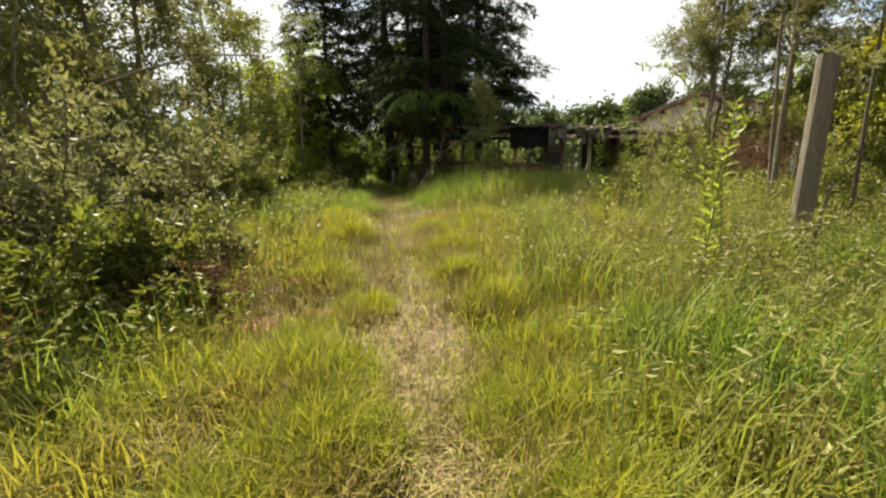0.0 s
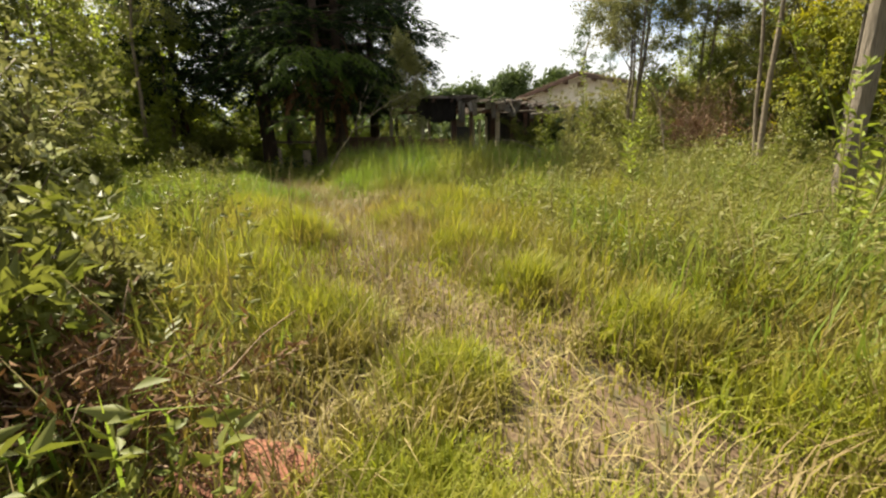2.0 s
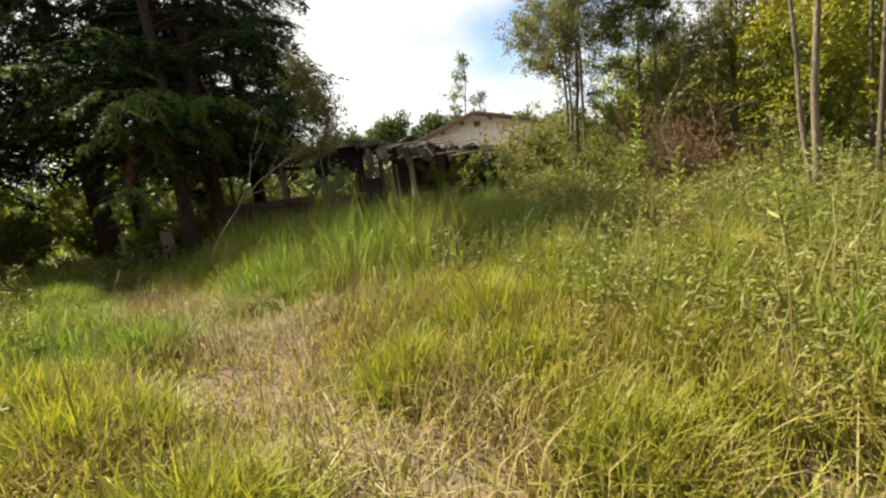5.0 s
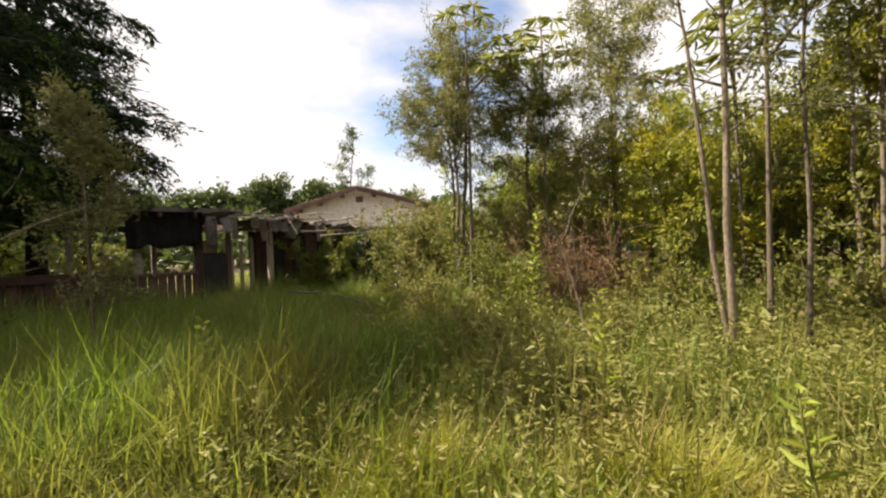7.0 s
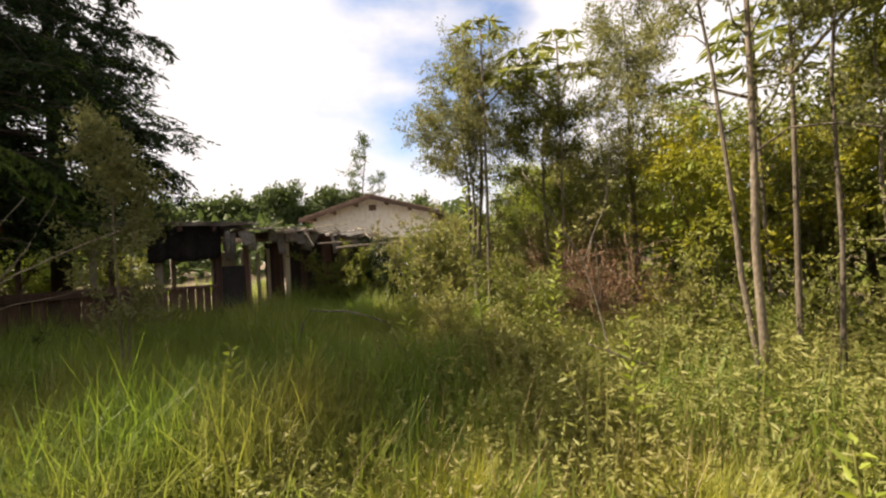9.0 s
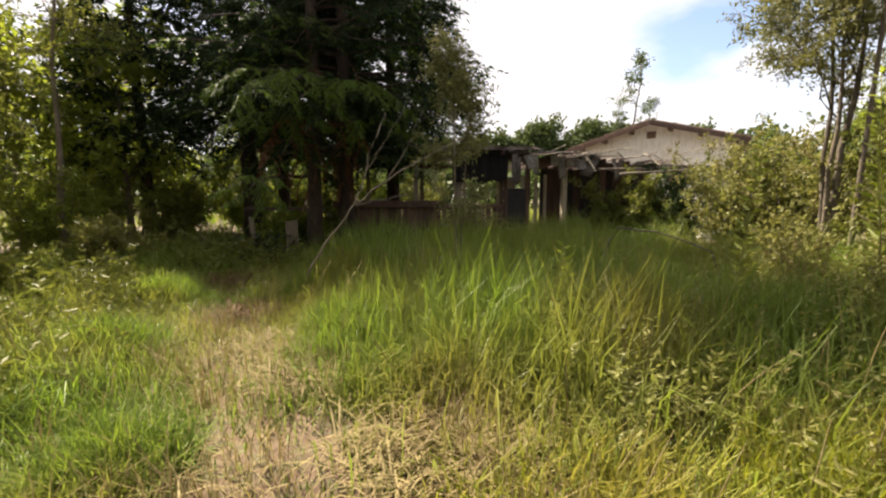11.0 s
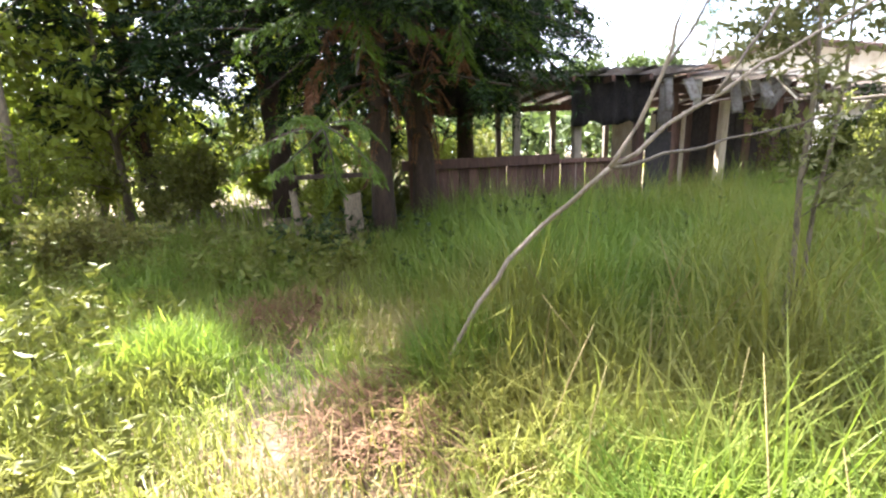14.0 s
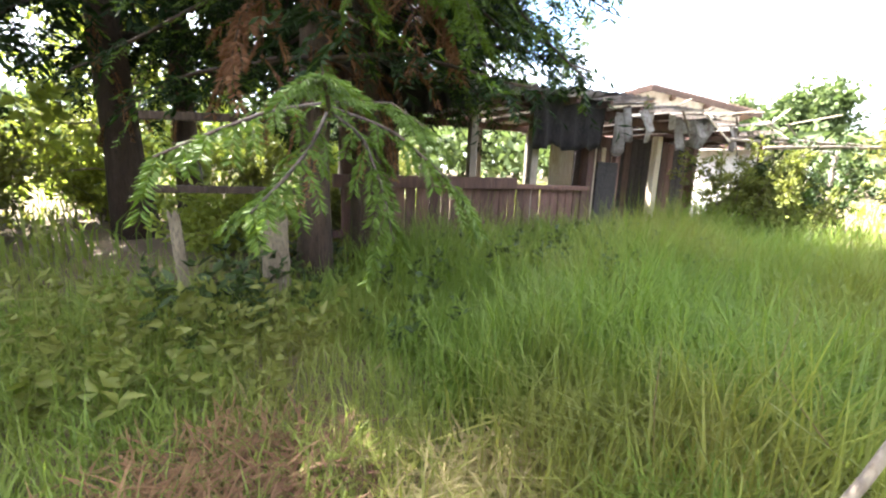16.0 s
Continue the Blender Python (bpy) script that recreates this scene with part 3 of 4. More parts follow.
weeds("leafy_weeds", 5200, lambda x, y, d: np.clip((d - 0.9) / 0.7, 0, 1), WEED, "grey-green leafy weeds crowding beside the trail", 31, (1.0, 7.5, -0.5, 9.5), 0.3, 0.85, 0.06, 0.019, 19)
weeds("leafy_weeds", 1500, lambda x, y, d: np.clip((-d - 0.8) / 0.7, 0, 1), MID_LEAF, "dark leafy undergrowth beneath the bushes", 32, (-7.5, -1.2, -0.5, 14.5), 0.25, 0.7, 0.09, 0.036, 18)
weeds("broad_weeds", 450, lambda x, y, d: np.clip((d - 1.2) / 0.8, 0, 1), WEED, "light green broad-leaved weeds in the sun", 33, (1.5, 7.0, 3.0, 9.0), 0.35, 0.8, 0.08, 0.024, 18)
weeds("broad_weeds", 320, lambda x, y, d: np.clip((d - 0.8) / 0.6, 0, 1) * 0.9, DARK_SHADED_LEAF, "dark creeping broad leaves at the foot of the trees", 34, (-3.5, 2.5, 13.4, 15.6), 0.25, 0.6, 0.11, 0.06, 12)

weeds("broad_weeds", 130, lambda x, y, d: 0.75 + 0 * x, MID_LEAF, "dark green broad-leaved plants round the old stakes", 36, (-4.0, -2.1, 13.0, 14.6), 0.2, 0.5, 0.10, 0.055, 10)
weeds("leafy_weeds", 1100, lambda x, y, d: np.clip((-d - 0.55) / 0.5, 0, 1), MID_LEAF, "low glossy green weeds in the grass under the conifers", 35, (-6.5, -2.4, 8.6, 14.0), 0.18, 0.45, 0.10, 0.03, 12)
for k_, (x_, y_, a_) in enumerate(((-1.9, 10.9, 0.5), (-1.75, 11.9, 0.4), (-2.75, 12.3, 0.55), (-1.3, 9.7, 0.4), (-0.3, 7.95, 0.5), (-0.95, 8.9, 0.5))):
    r0 = np.random.default_rng(880 + k_)
    a, q = r0.uniform(0, 6.283, 1100), a_ * np.sqrt(r0.random(1100)) * r0.uniform(0.7, 1.25, 1100)
    x, y = x_ + np.cos(a) * q, y_ + np.sin(a) * q * 0.8
    tagged(new("dead_grass", blade_mesh("dead_grass", x, y, r0.uniform(0.12, 0.34, 1100), r0.uniform(0.9, 1.55, 1100), r0.uniform(0.0, 0.6, 1100), 0.007 * r0.uniform(0.6, 1.4, 1100), BROWN if k_ in (0, 2) else STRAW, r0, gz(x, y) + r0.uniform(0.02, 0.12, 1100))),
           "matted patch of brown dead grass on the trail" if k_ in (0, 2) else "matted patch of straw-coloured dead grass on the trail", "dead grass", kind="stuff")

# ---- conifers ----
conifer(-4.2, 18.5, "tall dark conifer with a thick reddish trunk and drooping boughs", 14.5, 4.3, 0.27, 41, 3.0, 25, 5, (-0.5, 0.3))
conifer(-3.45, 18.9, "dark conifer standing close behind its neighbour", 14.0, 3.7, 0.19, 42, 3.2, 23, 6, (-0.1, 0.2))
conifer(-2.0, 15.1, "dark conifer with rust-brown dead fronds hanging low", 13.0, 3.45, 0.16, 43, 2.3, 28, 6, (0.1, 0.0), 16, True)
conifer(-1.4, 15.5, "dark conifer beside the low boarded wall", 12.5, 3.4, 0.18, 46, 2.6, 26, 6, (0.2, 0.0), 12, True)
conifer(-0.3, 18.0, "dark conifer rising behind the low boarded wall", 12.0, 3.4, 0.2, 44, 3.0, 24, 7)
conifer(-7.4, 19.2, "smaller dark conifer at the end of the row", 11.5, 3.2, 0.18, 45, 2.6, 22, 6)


def needled_bough(lines, label, seed, mat=NEEDLE_NEW, size=1.0):
    """A low bough close by, each twig with two ranks of single needles."""
    r = np.random.default_rng(seed)
    base = np.array(lines[0][0])
    ob = thing("low_bough", base, label, "bough", "low boughs")
    for pts in lines:
        q, _d = along(np.array(pts) - base, np.linspace(0, 1, 9))
        part("axis", tube_mesh("axis", [(q, np.linspace(0.009, 0.004, 9))], BARK, 5), None, ob)
        ps, ds = [], []
        a1, b1 = needles(q, 150, 0, 0, r, 0.9)
        ps.append(a1)
        ds.append(b1)
        to, td = along(q, np.linspace(0.2, 0.98, 13))
        for k in range(13):
            side = unit(np.cross(td[k], UP)) * (1 if k % 2 else -1)
            tw = limb(to[k], unit(td[k]) * 0.8 + side * 0.8, size * r.uniform(0.18, 0.38), r, 0.15, 0.9, 4)
            a1, b1 = needles(tw, 70, 0, 0, r, 0.9)
            ps.append(a1)
            ds.append(b1)
        ps, ds = np.concatenate(ps), np.concatenate(ds)
        part("needle_spray", leaf_mesh("needle_spray", ps, ds, size * r.uniform(0.05, 0.085, len(ps)), 0.011 * size, mat, r), None, ob)
    return ob


needled_bough([((-1.98, 15.0, 2.75), (-2.1, 14.0, 2.6), (-2.25, 13.0, 2.3), (-2.35, 12.3, 2.05)), ((-2.33, 12.4, 2.07), (-2.18, 12.1, 1.98), (-2.02, 11.98, 1.82), (-1.93, 11.95, 1.70)),
               ((-2.34, 12.35, 2.05), (-2.28, 12.1, 1.95), (-2.24, 12.0, 1.78), (-2.22, 11.95, 1.62)), ((-2.35, 12.35, 2.04), (-2.45, 12.1, 1.90), (-2.55, 11.95, 1.80), (-2.63, 11.85, 1.73)),
               ((-2.36, 12.4, 2.08), (-2.55, 12.2, 2.02), (-2.7, 12.05, 1.94), (-2.84, 11.95, 1.86)), ((-2.35, 12.3, 2.06), (-2.4, 12.1, 2.12), (-2.43, 11.95, 2.10)), ((-2.3, 12.5, 2.1), (-2.1, 12.35, 2.1), (-1.98, 12.25, 2.0))],
              "bright green needled conifer bough hanging low over the trail", 401, NEEDLE_NEW, 0.55)
needled_bough([((-2.0, 15.0, 3.4), (-2.2, 14.2, 3.5), (-2.45, 13.5, 3.3), (-2.6, 13.2, 3.0)), ((-2.15, 14.3, 3.45), (-2.7, 13.8, 3.3), (-3.2, 13.5, 3.0)), ((-2.15, 14.3, 3.5), (-1.8, 13.7, 3.3), (-1.4, 13.4, 3.0)), ((-2.2, 14.0, 3.5), (-2.1, 13.5, 3.2), (-2.0, 13.2, 2.8))],
              "green needled conifer bough above the trail", 402)
needled_bough([((-1.4, 15.4, 3.3), (-1.0, 14.6, 3.5), (-0.5, 14.0, 3.3), (-0.2, 13.7, 3.0)), ((-0.9, 14.5, 3.5), (-0.3, 14.4, 3.3), (0.3, 14.2, 3.0)), ((-0.9, 14.5, 3.4), (-1.0, 13.9, 3.2), (-1.0, 13.6, 2.8))],
              "green needled conifer bough beside the wall", 403)

needled_bough([((-2.0, 15.0, 3.3), (-2.25, 14.3, 3.4), (-2.45, 13.9, 3.1), (-2.5, 13.8, 2.5)), ((-2.2, 14.3, 3.3), (-2.05, 13.9, 3.2), (-2.0, 13.8, 2.7)), ((-2.3, 14.2, 2.9), (-2.6, 13.9, 2.8), (-2.7, 13.85, 2.4))],
              "rust-brown dead conifer frond curling down", 404, NEEDLE_DEAD)
needled_bough([((-1.4, 15.3, 3.3), (-1.35, 14.6, 3.5), (-1.3, 14.2, 3.1), (-1.3, 14.1, 2.6)), ((-1.35, 14.6, 3.45), (-1.0, 14.3, 3.2), (-0.9, 14.2, 2.8))],
              "rust-brown dead conifer frond curling down", 405, NEEDLE_DEAD)

needled_bough([((-2.0, 15.0, 3.9), (-2.1, 13.8, 4.0), (-2.2, 12.9, 3.7), (-2.25, 12.5, 3.4)), ((-2.1, 13.7, 4.0), (-2.7, 13.0, 3.8), (-3.1, 12.7, 3.4)), ((-2.1, 13.6, 4.0), (-1.7, 13.0, 3.8), (-1.3, 12.7, 3.4)), ((-2.15, 13.2, 3.9), (-1.95, 12.6, 3.6), (-1.85, 12.4, 3.2)), ((-2.15, 13.2, 3.8), (-2.5, 12.7, 3.5), (-2.6, 12.4, 3.1))],
              "green needled conifer bough spreading above the trail", 406)
needled_bough([((-1.4, 15.4, 3.8), (-1.1, 14.2, 4.0), (-0.8, 13.3, 3.7), (-0.6, 12.9, 3.4)), ((-1.0, 13.9, 4.0), (-0.5, 13.5, 3.7), (-0.1, 13.2, 3.3)), ((-1.0, 13.8, 3.9), (-1.2, 13.1, 3.7), (-1.3, 12.9, 3.3))],
              "green needled conifer bough spreading beside the wall", 407)

# ---- shrubs and trees beside the trail ----
tree("sapling", 0.33, 10.95, "slender grey-green sapling with a loose oval crown in high grass", "sapling", 2.95, 0.72, 0.02, 0.28, 30, 9, 20, 0.065, 0.023, GREY_LEAF, BARK_GREY, 51, (0.05, 0.0), 1.1, 0.05, "", 1)
for k_, (x_, y_, h_, s_, lf, sd_) in enumerate(((-3.1, 3.3, 1.9, 1.0, GREY_LEAF, 52), (-3.9, 5.0, 2.4, 1.2, GREY_LEAF, 53), (-5.4, 7.8, 1.5, 1.0, MID_LEAF, 54), (-2.7, 1.4, 1.3, 0.9, MID_LEAF, 55),
                                               (-4.9, 2.2, 2.6, 1.3, GREY_LEAF, 56), (-5.4, 9.6, 0.8, 0.8, MID_LEAF, 57), (-5.0, 11.4, 0.6, 0.7, MID_LEAF, 58), (-3.5, 0.2, 1.5, 0.9, MID_LEAF, 135), (-2.15, 2.75, 0.85, 0.6, MID_LEAF, 136), (-2.3, 3.7, 0.7, 0.6, GREY_LEAF, 137), (-7.4, 15.4, 1.5, 1.1, BRIGHT, 60), (-5.6, 14.2, 0.7, 0.9, WEED, 130), (-7.2, 11.8, 1.6, 1.1, WEED, 131))):
    shrub("bush", x_, y_, "dense grey-green bush with small leaves beside the trail" if lf is GREY_LEAF else "dense green bush in long grass beside the trail", h_ * 1.2, s_, 16, 18, 20, 0.09, 0.037, lf, BARK_GREY, sd_, "bushes beside the trail")
for x_, y_, h_, sd_ in ((-7.0, 20.6, 2.6, 141), (-5.4, 21.2, 2.4, 142), (-3.8, 21.6, 2.2, 143), (-2.3, 21.4, 2.2, 144), (-0.8, 21.8, 2.2, 145), (0.8, 22.0, 2.0, 146), (-8.6, 19.4, 2.8, 147), (-6.2, 17.8, 1.6, 150), (-8.3, 17.2, 1.7, 153), (-9.6, 15.6, 1.7, 155), (-4.9, 19.9, 1.5, 157), (-1.4, 17.2, 0.8, 148), (-2.8, 17.0, 0.8, 149)):
    # Odd seeds take the bright leaf: sunlight behind the trunks put into colour.
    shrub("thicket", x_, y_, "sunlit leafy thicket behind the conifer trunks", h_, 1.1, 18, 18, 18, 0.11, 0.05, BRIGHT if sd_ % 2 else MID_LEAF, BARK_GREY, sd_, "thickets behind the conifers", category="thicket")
shrub("pale_shrub", -2.75, 4.2, "pale silvery-leaved shrub catching the sun", 1.25, 0.5, 7, 12, 12, 0.06, 0.024, PALE_LEAF, BARK_GREY, 61)
for x_, y_, h_, s_, lf, sd_ in ((-5.2, 4.2, 5.2, 1.9, GREY_LEAF, 62), (-6.2, 7.0, 5.6, 2.0, GREY_LEAF, 63), (-5.7, 6.0, 5.5, 1.6, GREY_LEAF, 64), (-6.8, 10.2, 5.8, 2.0, MID_LEAF, 65), (-7.4, 1.6, 5.4, 2.0, GREY_LEAF, 66), (-8.5, 14.0, 6.0, 2.2, MID_LEAF, 67)):
    tree("small_tree", x_, y_, "grey-green small tree with a loose leafy crown" if lf is GREY_LEAF else "green small tree with a loose leafy crown", "tree", h_, s_, 0.075, 0.10, 40, 10, 27, 0.11, 0.048, lf, BARK_GREY, sd_, extra=1, group="trees along the trail")

# Extra tree set far left so its sparse crown dapples the grass by the trail.
tree("small_tree", -7.1, 15.4, "thin tree with a high open leafy crown, added for dappled shade", "tree", 6.4, 1.7, 0.07, 0.5, 26, 8, 13, 0.11, 0.045, MID_LEAF, BARK_GREY, 68, group="trees along the trail")

# ---- trees at the open side ----
tree("slender_tree", 4.75, 6.45, "slender pale-barked tree with two thin stems", "tree", 6.6, 1.6, 0.042, 0.36, 26, 10, 28, 0.085, 0.024, GREY_LEAF, BARK_GREY, 71, (0.0, 0.05), 0.8, 0.1, "slender trees", 1)
tree("slender_tree", 5.45, 6.0, "thin straight pale tree with a few high limbs", "tree", 6.4, 1.3, 0.026, 0.4, 20, 10, 26, 0.09, 0.03, MID_LEAF, BARK_GREY, 72, (0, 0), 0.8, 0.1, "slender trees")
tree("slender_tree", 5.4, 4.95, "thin straight pale trunk with a high crown", "tree", 6.8, 1.4, 0.055, 0.5, 20, 10, 26, 0.10, 0.034, MID_LEAF, BARK_PALE, 73, (-0.05, 0), 0.8, 0.1, "slender trees")
tree("slender_tree", 6.6, 3.9, "thin straight greyish trunk among leaves", "tree", 6.4, 1.5, 0.036, 0.34, 26, 10, 28, 0.11, 0.04, MID_LEAF, BARK_GREY, 74, (0.1, 0), 0.8, 0.1, "slender trees")
tree("slender_tree", 7.2, 3.3, "thin leaning pale trunk among leaves", "tree", 5.6, 1.4, 0.032, 0.34, 24, 10, 28, 0.11, 0.04, MID_LEAF, BARK_GREY, 75, (0.3, 0), 0.8, 0.1, "slender trees")
tree("slender_tree", 8.2, 5.7, "thin grey trunk beside a yellow-green crown", "tree", 6.6, 1.5, 0.036, 0.34, 24, 10, 28, 0.11, 0.04, MID_LEAF, BARK_GREY, 76, (0, 0), 0.8, 0.1, "slender trees")
tree("yellow_tree", 9.4, 5.6, "small tree with a yellow-green sunlit crown", "tree", 4.6, 1.5, 0.06, 0.35, 28, 9, 30, 0.1, 0.042, YELLOW, BARK_GREY, 77)
tree("feathery_tree", 5.9, 11.2, "feathery grey-green tree with a broad airy crown", "tree", 5.5, 1.75, 0.06, 0.42, 42, 11, 44, 0.085, 0.024, GREY_LEAF, BARK_GREY, 78, (0.2, -0.1), 0.9, 0.1, "", 2)
tree("feathery_tree", 7.7, 8.9, "airy grey-green tree with a fine-leaved crown", "tree", 6.0, 1.75, 0.05, 0.32, 40, 11, 42, 0.085, 0.022, GREY_LEAF, BARK_GREY, 79, (0, 0), 0.9, 0.1, "", 1)
tree("feathery_tree", 6.9, 10.2, "airy green tree with layered flat foliage", "tree", 4.9, 1.6, 0.05, 0.28, 38, 11, 40, 0.09, 0.026, MID_LEAF, BARK_GREY, 80, (0, 0), 0.6, 0.1)
for x_, y_, h_, lf, sd_ in ((9.6, 8.4, 4.2, BRIGHT, 161), (10.8, 7.2, 4.0, YELLOW, 162), (8.7, 10.9, 3.9, WEED, 163), (8.4, 12.0, 3.7, BRIGHT, 166), (7.7, 7.6, 3.3, YELLOW, 167)):
    tree("feathery_tree", x_, y_, "airy fine-leaved tree behind thin trunks", "tree", h_, 1.7, 0.045, 0.25, 34, 10, 22, 0.10, 0.03, lf, BARK_GREY, sd_, (0, 0), 0.6, 0.1, "feathery trees behind the thin trunks", 1)


def palmate_tree(x, y, height, seed, crown=6):
    """A bare pale trunk with tufts of large many-fingered leaves."""
    r = np.random.default_rng(seed)
    ob = thing("umbrella_leaf_tree", (x, y, float(gz(x, y)) - 0.03), "thin pale tree with large many-fingered leaves", "tree", "trees with fingered leaves")
    f = np.linspace(0, 1, 9)
    tk = np.stack([np.sin(f * 3 + seed) * 0.08, np.cos(f * 2 + seed) * 0.06, height * f], 1)
    part("trunk", tube_mesh("trunk", [(tk, 0.036 * (1 - 0.55 * f))], BARK_GREY, 8), None, ob)
    stems, lv = [], []
    tops = [tk[-1]]
    for _ in range(2):
        lm = limb(tk[6], (r.normal(), r.normal(), 1.1), height * 0.2, r, 0.2, -0.3, 5)
        stems.append((lm, np.linspace(0.028, 0.016, 6)))
        tops.append(lm[-1])
    for tp in tops:
        for q in range(crown):
            a = q * 6.28 / crown + r.uniform(0, 0.6)
            st = limb(tp - np.array((0, 0, 0.08 * q / crown)), (math.cos(a), math.sin(a), 0.5), 0.34, r, 0.1, 0.7, 4)
            stems.append((st, np.linspace(0.007, 0.005, 5)))
            lv.append((st[-1], a))
    for s in stems:
        part("limb" if len(s[0]) == 6 else "leaf_stalk", tube_mesh("limb", [s], BARK_PALE, 5), None, ob)
    for c, a0 in lv:
        b = a0 + np.linspace(-2.6, 2.6, 9)
        dr = np.stack([np.cos(b), np.sin(b), np.full(9, -0.35)], 1)
        part("leaf", leaf_mesh("leaf", np.repeat(c[None], 9, 0), dr, 0.32, 0.06, MID_LEAF, r), None, ob)
    return ob


for x_, y_, h_, sd_ in ((5.55, 10.5, 5.7, 81), (6.6, 9.6, 5.4, 87), (6.1, 6.35, 4.7, 82), (6.9, 5.5, 4.7, 83), (6.0, 4.5, 4.7, 84), (7.4, 4.3, 4.9, 85), (7.6, 6.9, 5.0, 86)):
    palmate_tree(x_, y_, h_, sd_)

for x_, y_, h_, s_, lf, lab, sd_ in ((6.1, 11.6, 2.4, 1.2, WEED, "light green dense bush beside the ruined shed", 91), (6.6, 10.2, 2.2, 1.2, WEED, "green bush overgrown with weeds", 92), (8.2, 7.9, 2.6, 1.4, BRIGHT, "green bush at the foot of thin trees", 93),
                                     (6.8, 5.2, 1.1, 0.9, WEED, "low leafy bush among thin trunks", 94), (9.2, 3.8, 3.0, 1.5, MID_LEAF, "dense green thicket behind thin trunks", 95), (9.8, 6.6, 3.2, 1.6, MID_LEAF, "dense green thicket behind thin trunks", 96),
                                     (9.0, 10.0, 3.0, 1.5, MID_LEAF, "dense green thicket behind thin trunks", 97), (8.6, 1.6, 3.0, 1.3, MID_LEAF, "dense green thicket behind thin trunks", 98), (7.3, 13.4, 2.3, 1.1, WEED, "leafy bush climbing before the shed", 99),
                                     # The two creepers have shade under the awning put into their leaf colour.
                                     (5.6, 14.8, 1.7, 0.85, DARK_SHADED_LEAF, "creeper bush darkened as in shade, hanging before the shed", 100), (4.7, 14.95, 1.6, 0.7, MID_LEAF, "grey-green bush before the shed corner", 101), (6.3, 14.6, 1.6, 0.8, DARK_SHADED_LEAF, "creeper bush darkened as in shade, hanging before the shed", 122), (5.2, 14.4, 1.35, 0.7, MID_LEAF, "grey-green bush before the shed corner", 123), (5.5, 12.4, 1.9, 0.9, WEED, "leafy bush hiding the foot of the house", 120), (6.5, 13.0, 2.1, 1.1, MID_LEAF, "leafy bush hiding the foot of the house", 121), (7.3, 12.6, 2.2, 1.2, MID_LEAF, "green bush beside the shed end", 102)):
    shrub("bush", x_, y_, lab, h_ * 1.25, s_, 16, 18, 19, 0.09, 0.037, lf, BARK_GREY, sd_, "bushes by the ruin")
for x_, y_, h_, sd_ in ((3.9, 9.8, 1.0, 151), (4.7, 9.1, 1.25, 152), (5.0, 7.6, 0.7, 153), (5.3, 9.9, 1.5, 154), (6.5, 7.5, 1.2, 155), (7.1, 6.3, 1.3, 156), (3.7, 8.4, 0.8, 157), (5.9, 6.9, 0.9, 158), (7.2, 4.8, 1.2, 159)):
    shrub("weedy_bush", x_, y_, "loose light green weedy bush in the sun", h_ * 1.2, 0.75, 14, 16, 16, 0.075, 0.028, WEED if sd_ % 2 else MID_LEAF, BARK_GREY, sd_, "weedy bushes")
shrub("dead_bush", 6.0, 8.7, "brown twiggy dead bush with tangled stems", 1.75, 1.45, 54, 26, 8, 0.06, 0.012, BROWN, TWIG_PINK, 103, bare=0.12, up=0.9)
shrub("dead_bush", 3.6, 9.6, "dark brown clump of dead stems", 0.9, 0.45, 22, 9, 3, 0.05, 0.012, BROWN, TWIG_PINK, 104, bare=0.15)
shrub("dead_bush", -1.75, 2.9, "rust-brown dead bracken in the grass", 0.65, 0.8, 34, 14, 9, 0.06, 0.014, BROWN, TWIG_PINK, 105, bare=0.1)
shrub("dead_bush", -2.0, 1.1, "brown dead brush beneath the bushes", 0.6, 0.8, 26, 14, 9, 0.06, 0.014, BROWN, TWIG_PINK, 106, bare=0.1)


def tall_weed(x, y, height, seed, mat=BRIGHT, leaf=0.17):
    """One upright herb with long pointed leaves in a spiral."""
    r = np.random.default_rng(seed)
    ob = thing("tall_weed", (x, y, float(gz(x, y))), "tall upright light green weed with pointed leaves", "weed", "tall weeds")
    st = limb((0, 0, 0), (r.normal() * 0.05, r.normal() * 0.05, 1), height, r, 0.08, 0, 8)
    part("stem", tube_mesh("stem", [(st, np.linspace(0.010, 0.004, 9))], WEED, 6), None, ob)
    n = int(height * 26)
    po, di = along(st, np.linspace(0.25, 1, n))
    a = np.arange(n) * 2.4 + seed
    dr = np.stack([np.cos(a), np.sin(a), 0.5 + 0 * a], 1)
    part("foliage", leaf_mesh("foliage", po, dr, leaf * np.linspace(1.1, 0.5, n), 0.035, mat, r), None, ob)
    return ob


for x_, y_, h_, sd_ in ((2.9, 9.55, 1.9, 111), (3.35, 8.6, 2.3, 112), (2.6, 3.6, 1.75, 113), (2.75, 3.75, 1.2, 114), (4.15, 8.4, 1.9, 115), (3.0, 6.9, 1.1, 116), (2.3, 5.6, 0.95, 117), (0.95, 9.2, 1.0, 118)):
    tall_weed(x_, y_, h_, sd_)


def bare_branch(name, lines, label, mat, category="branch"):
    """A bare dead branch and its forks; a line is (points, thick end, thin end)."""
    base = lines[0][0][0]
    ob = thing(name, base, label, category)
    for k, (pts, a, b) in enumerate(lines):
        pts = np.array(pts, float) - np.array(base)
        f = np.linspace(0, 1, 12)
        q, _d = along(pts, f)
        q[1:-1] += np.random.default_rng(k + 5).normal(size=(10, 3)) * 0.008
        part("stem" if k == 0 else "fork", tube_mesh("stem", [(q, np.linspace(a, b, 12))], mat, 7), None, ob)
    return ob


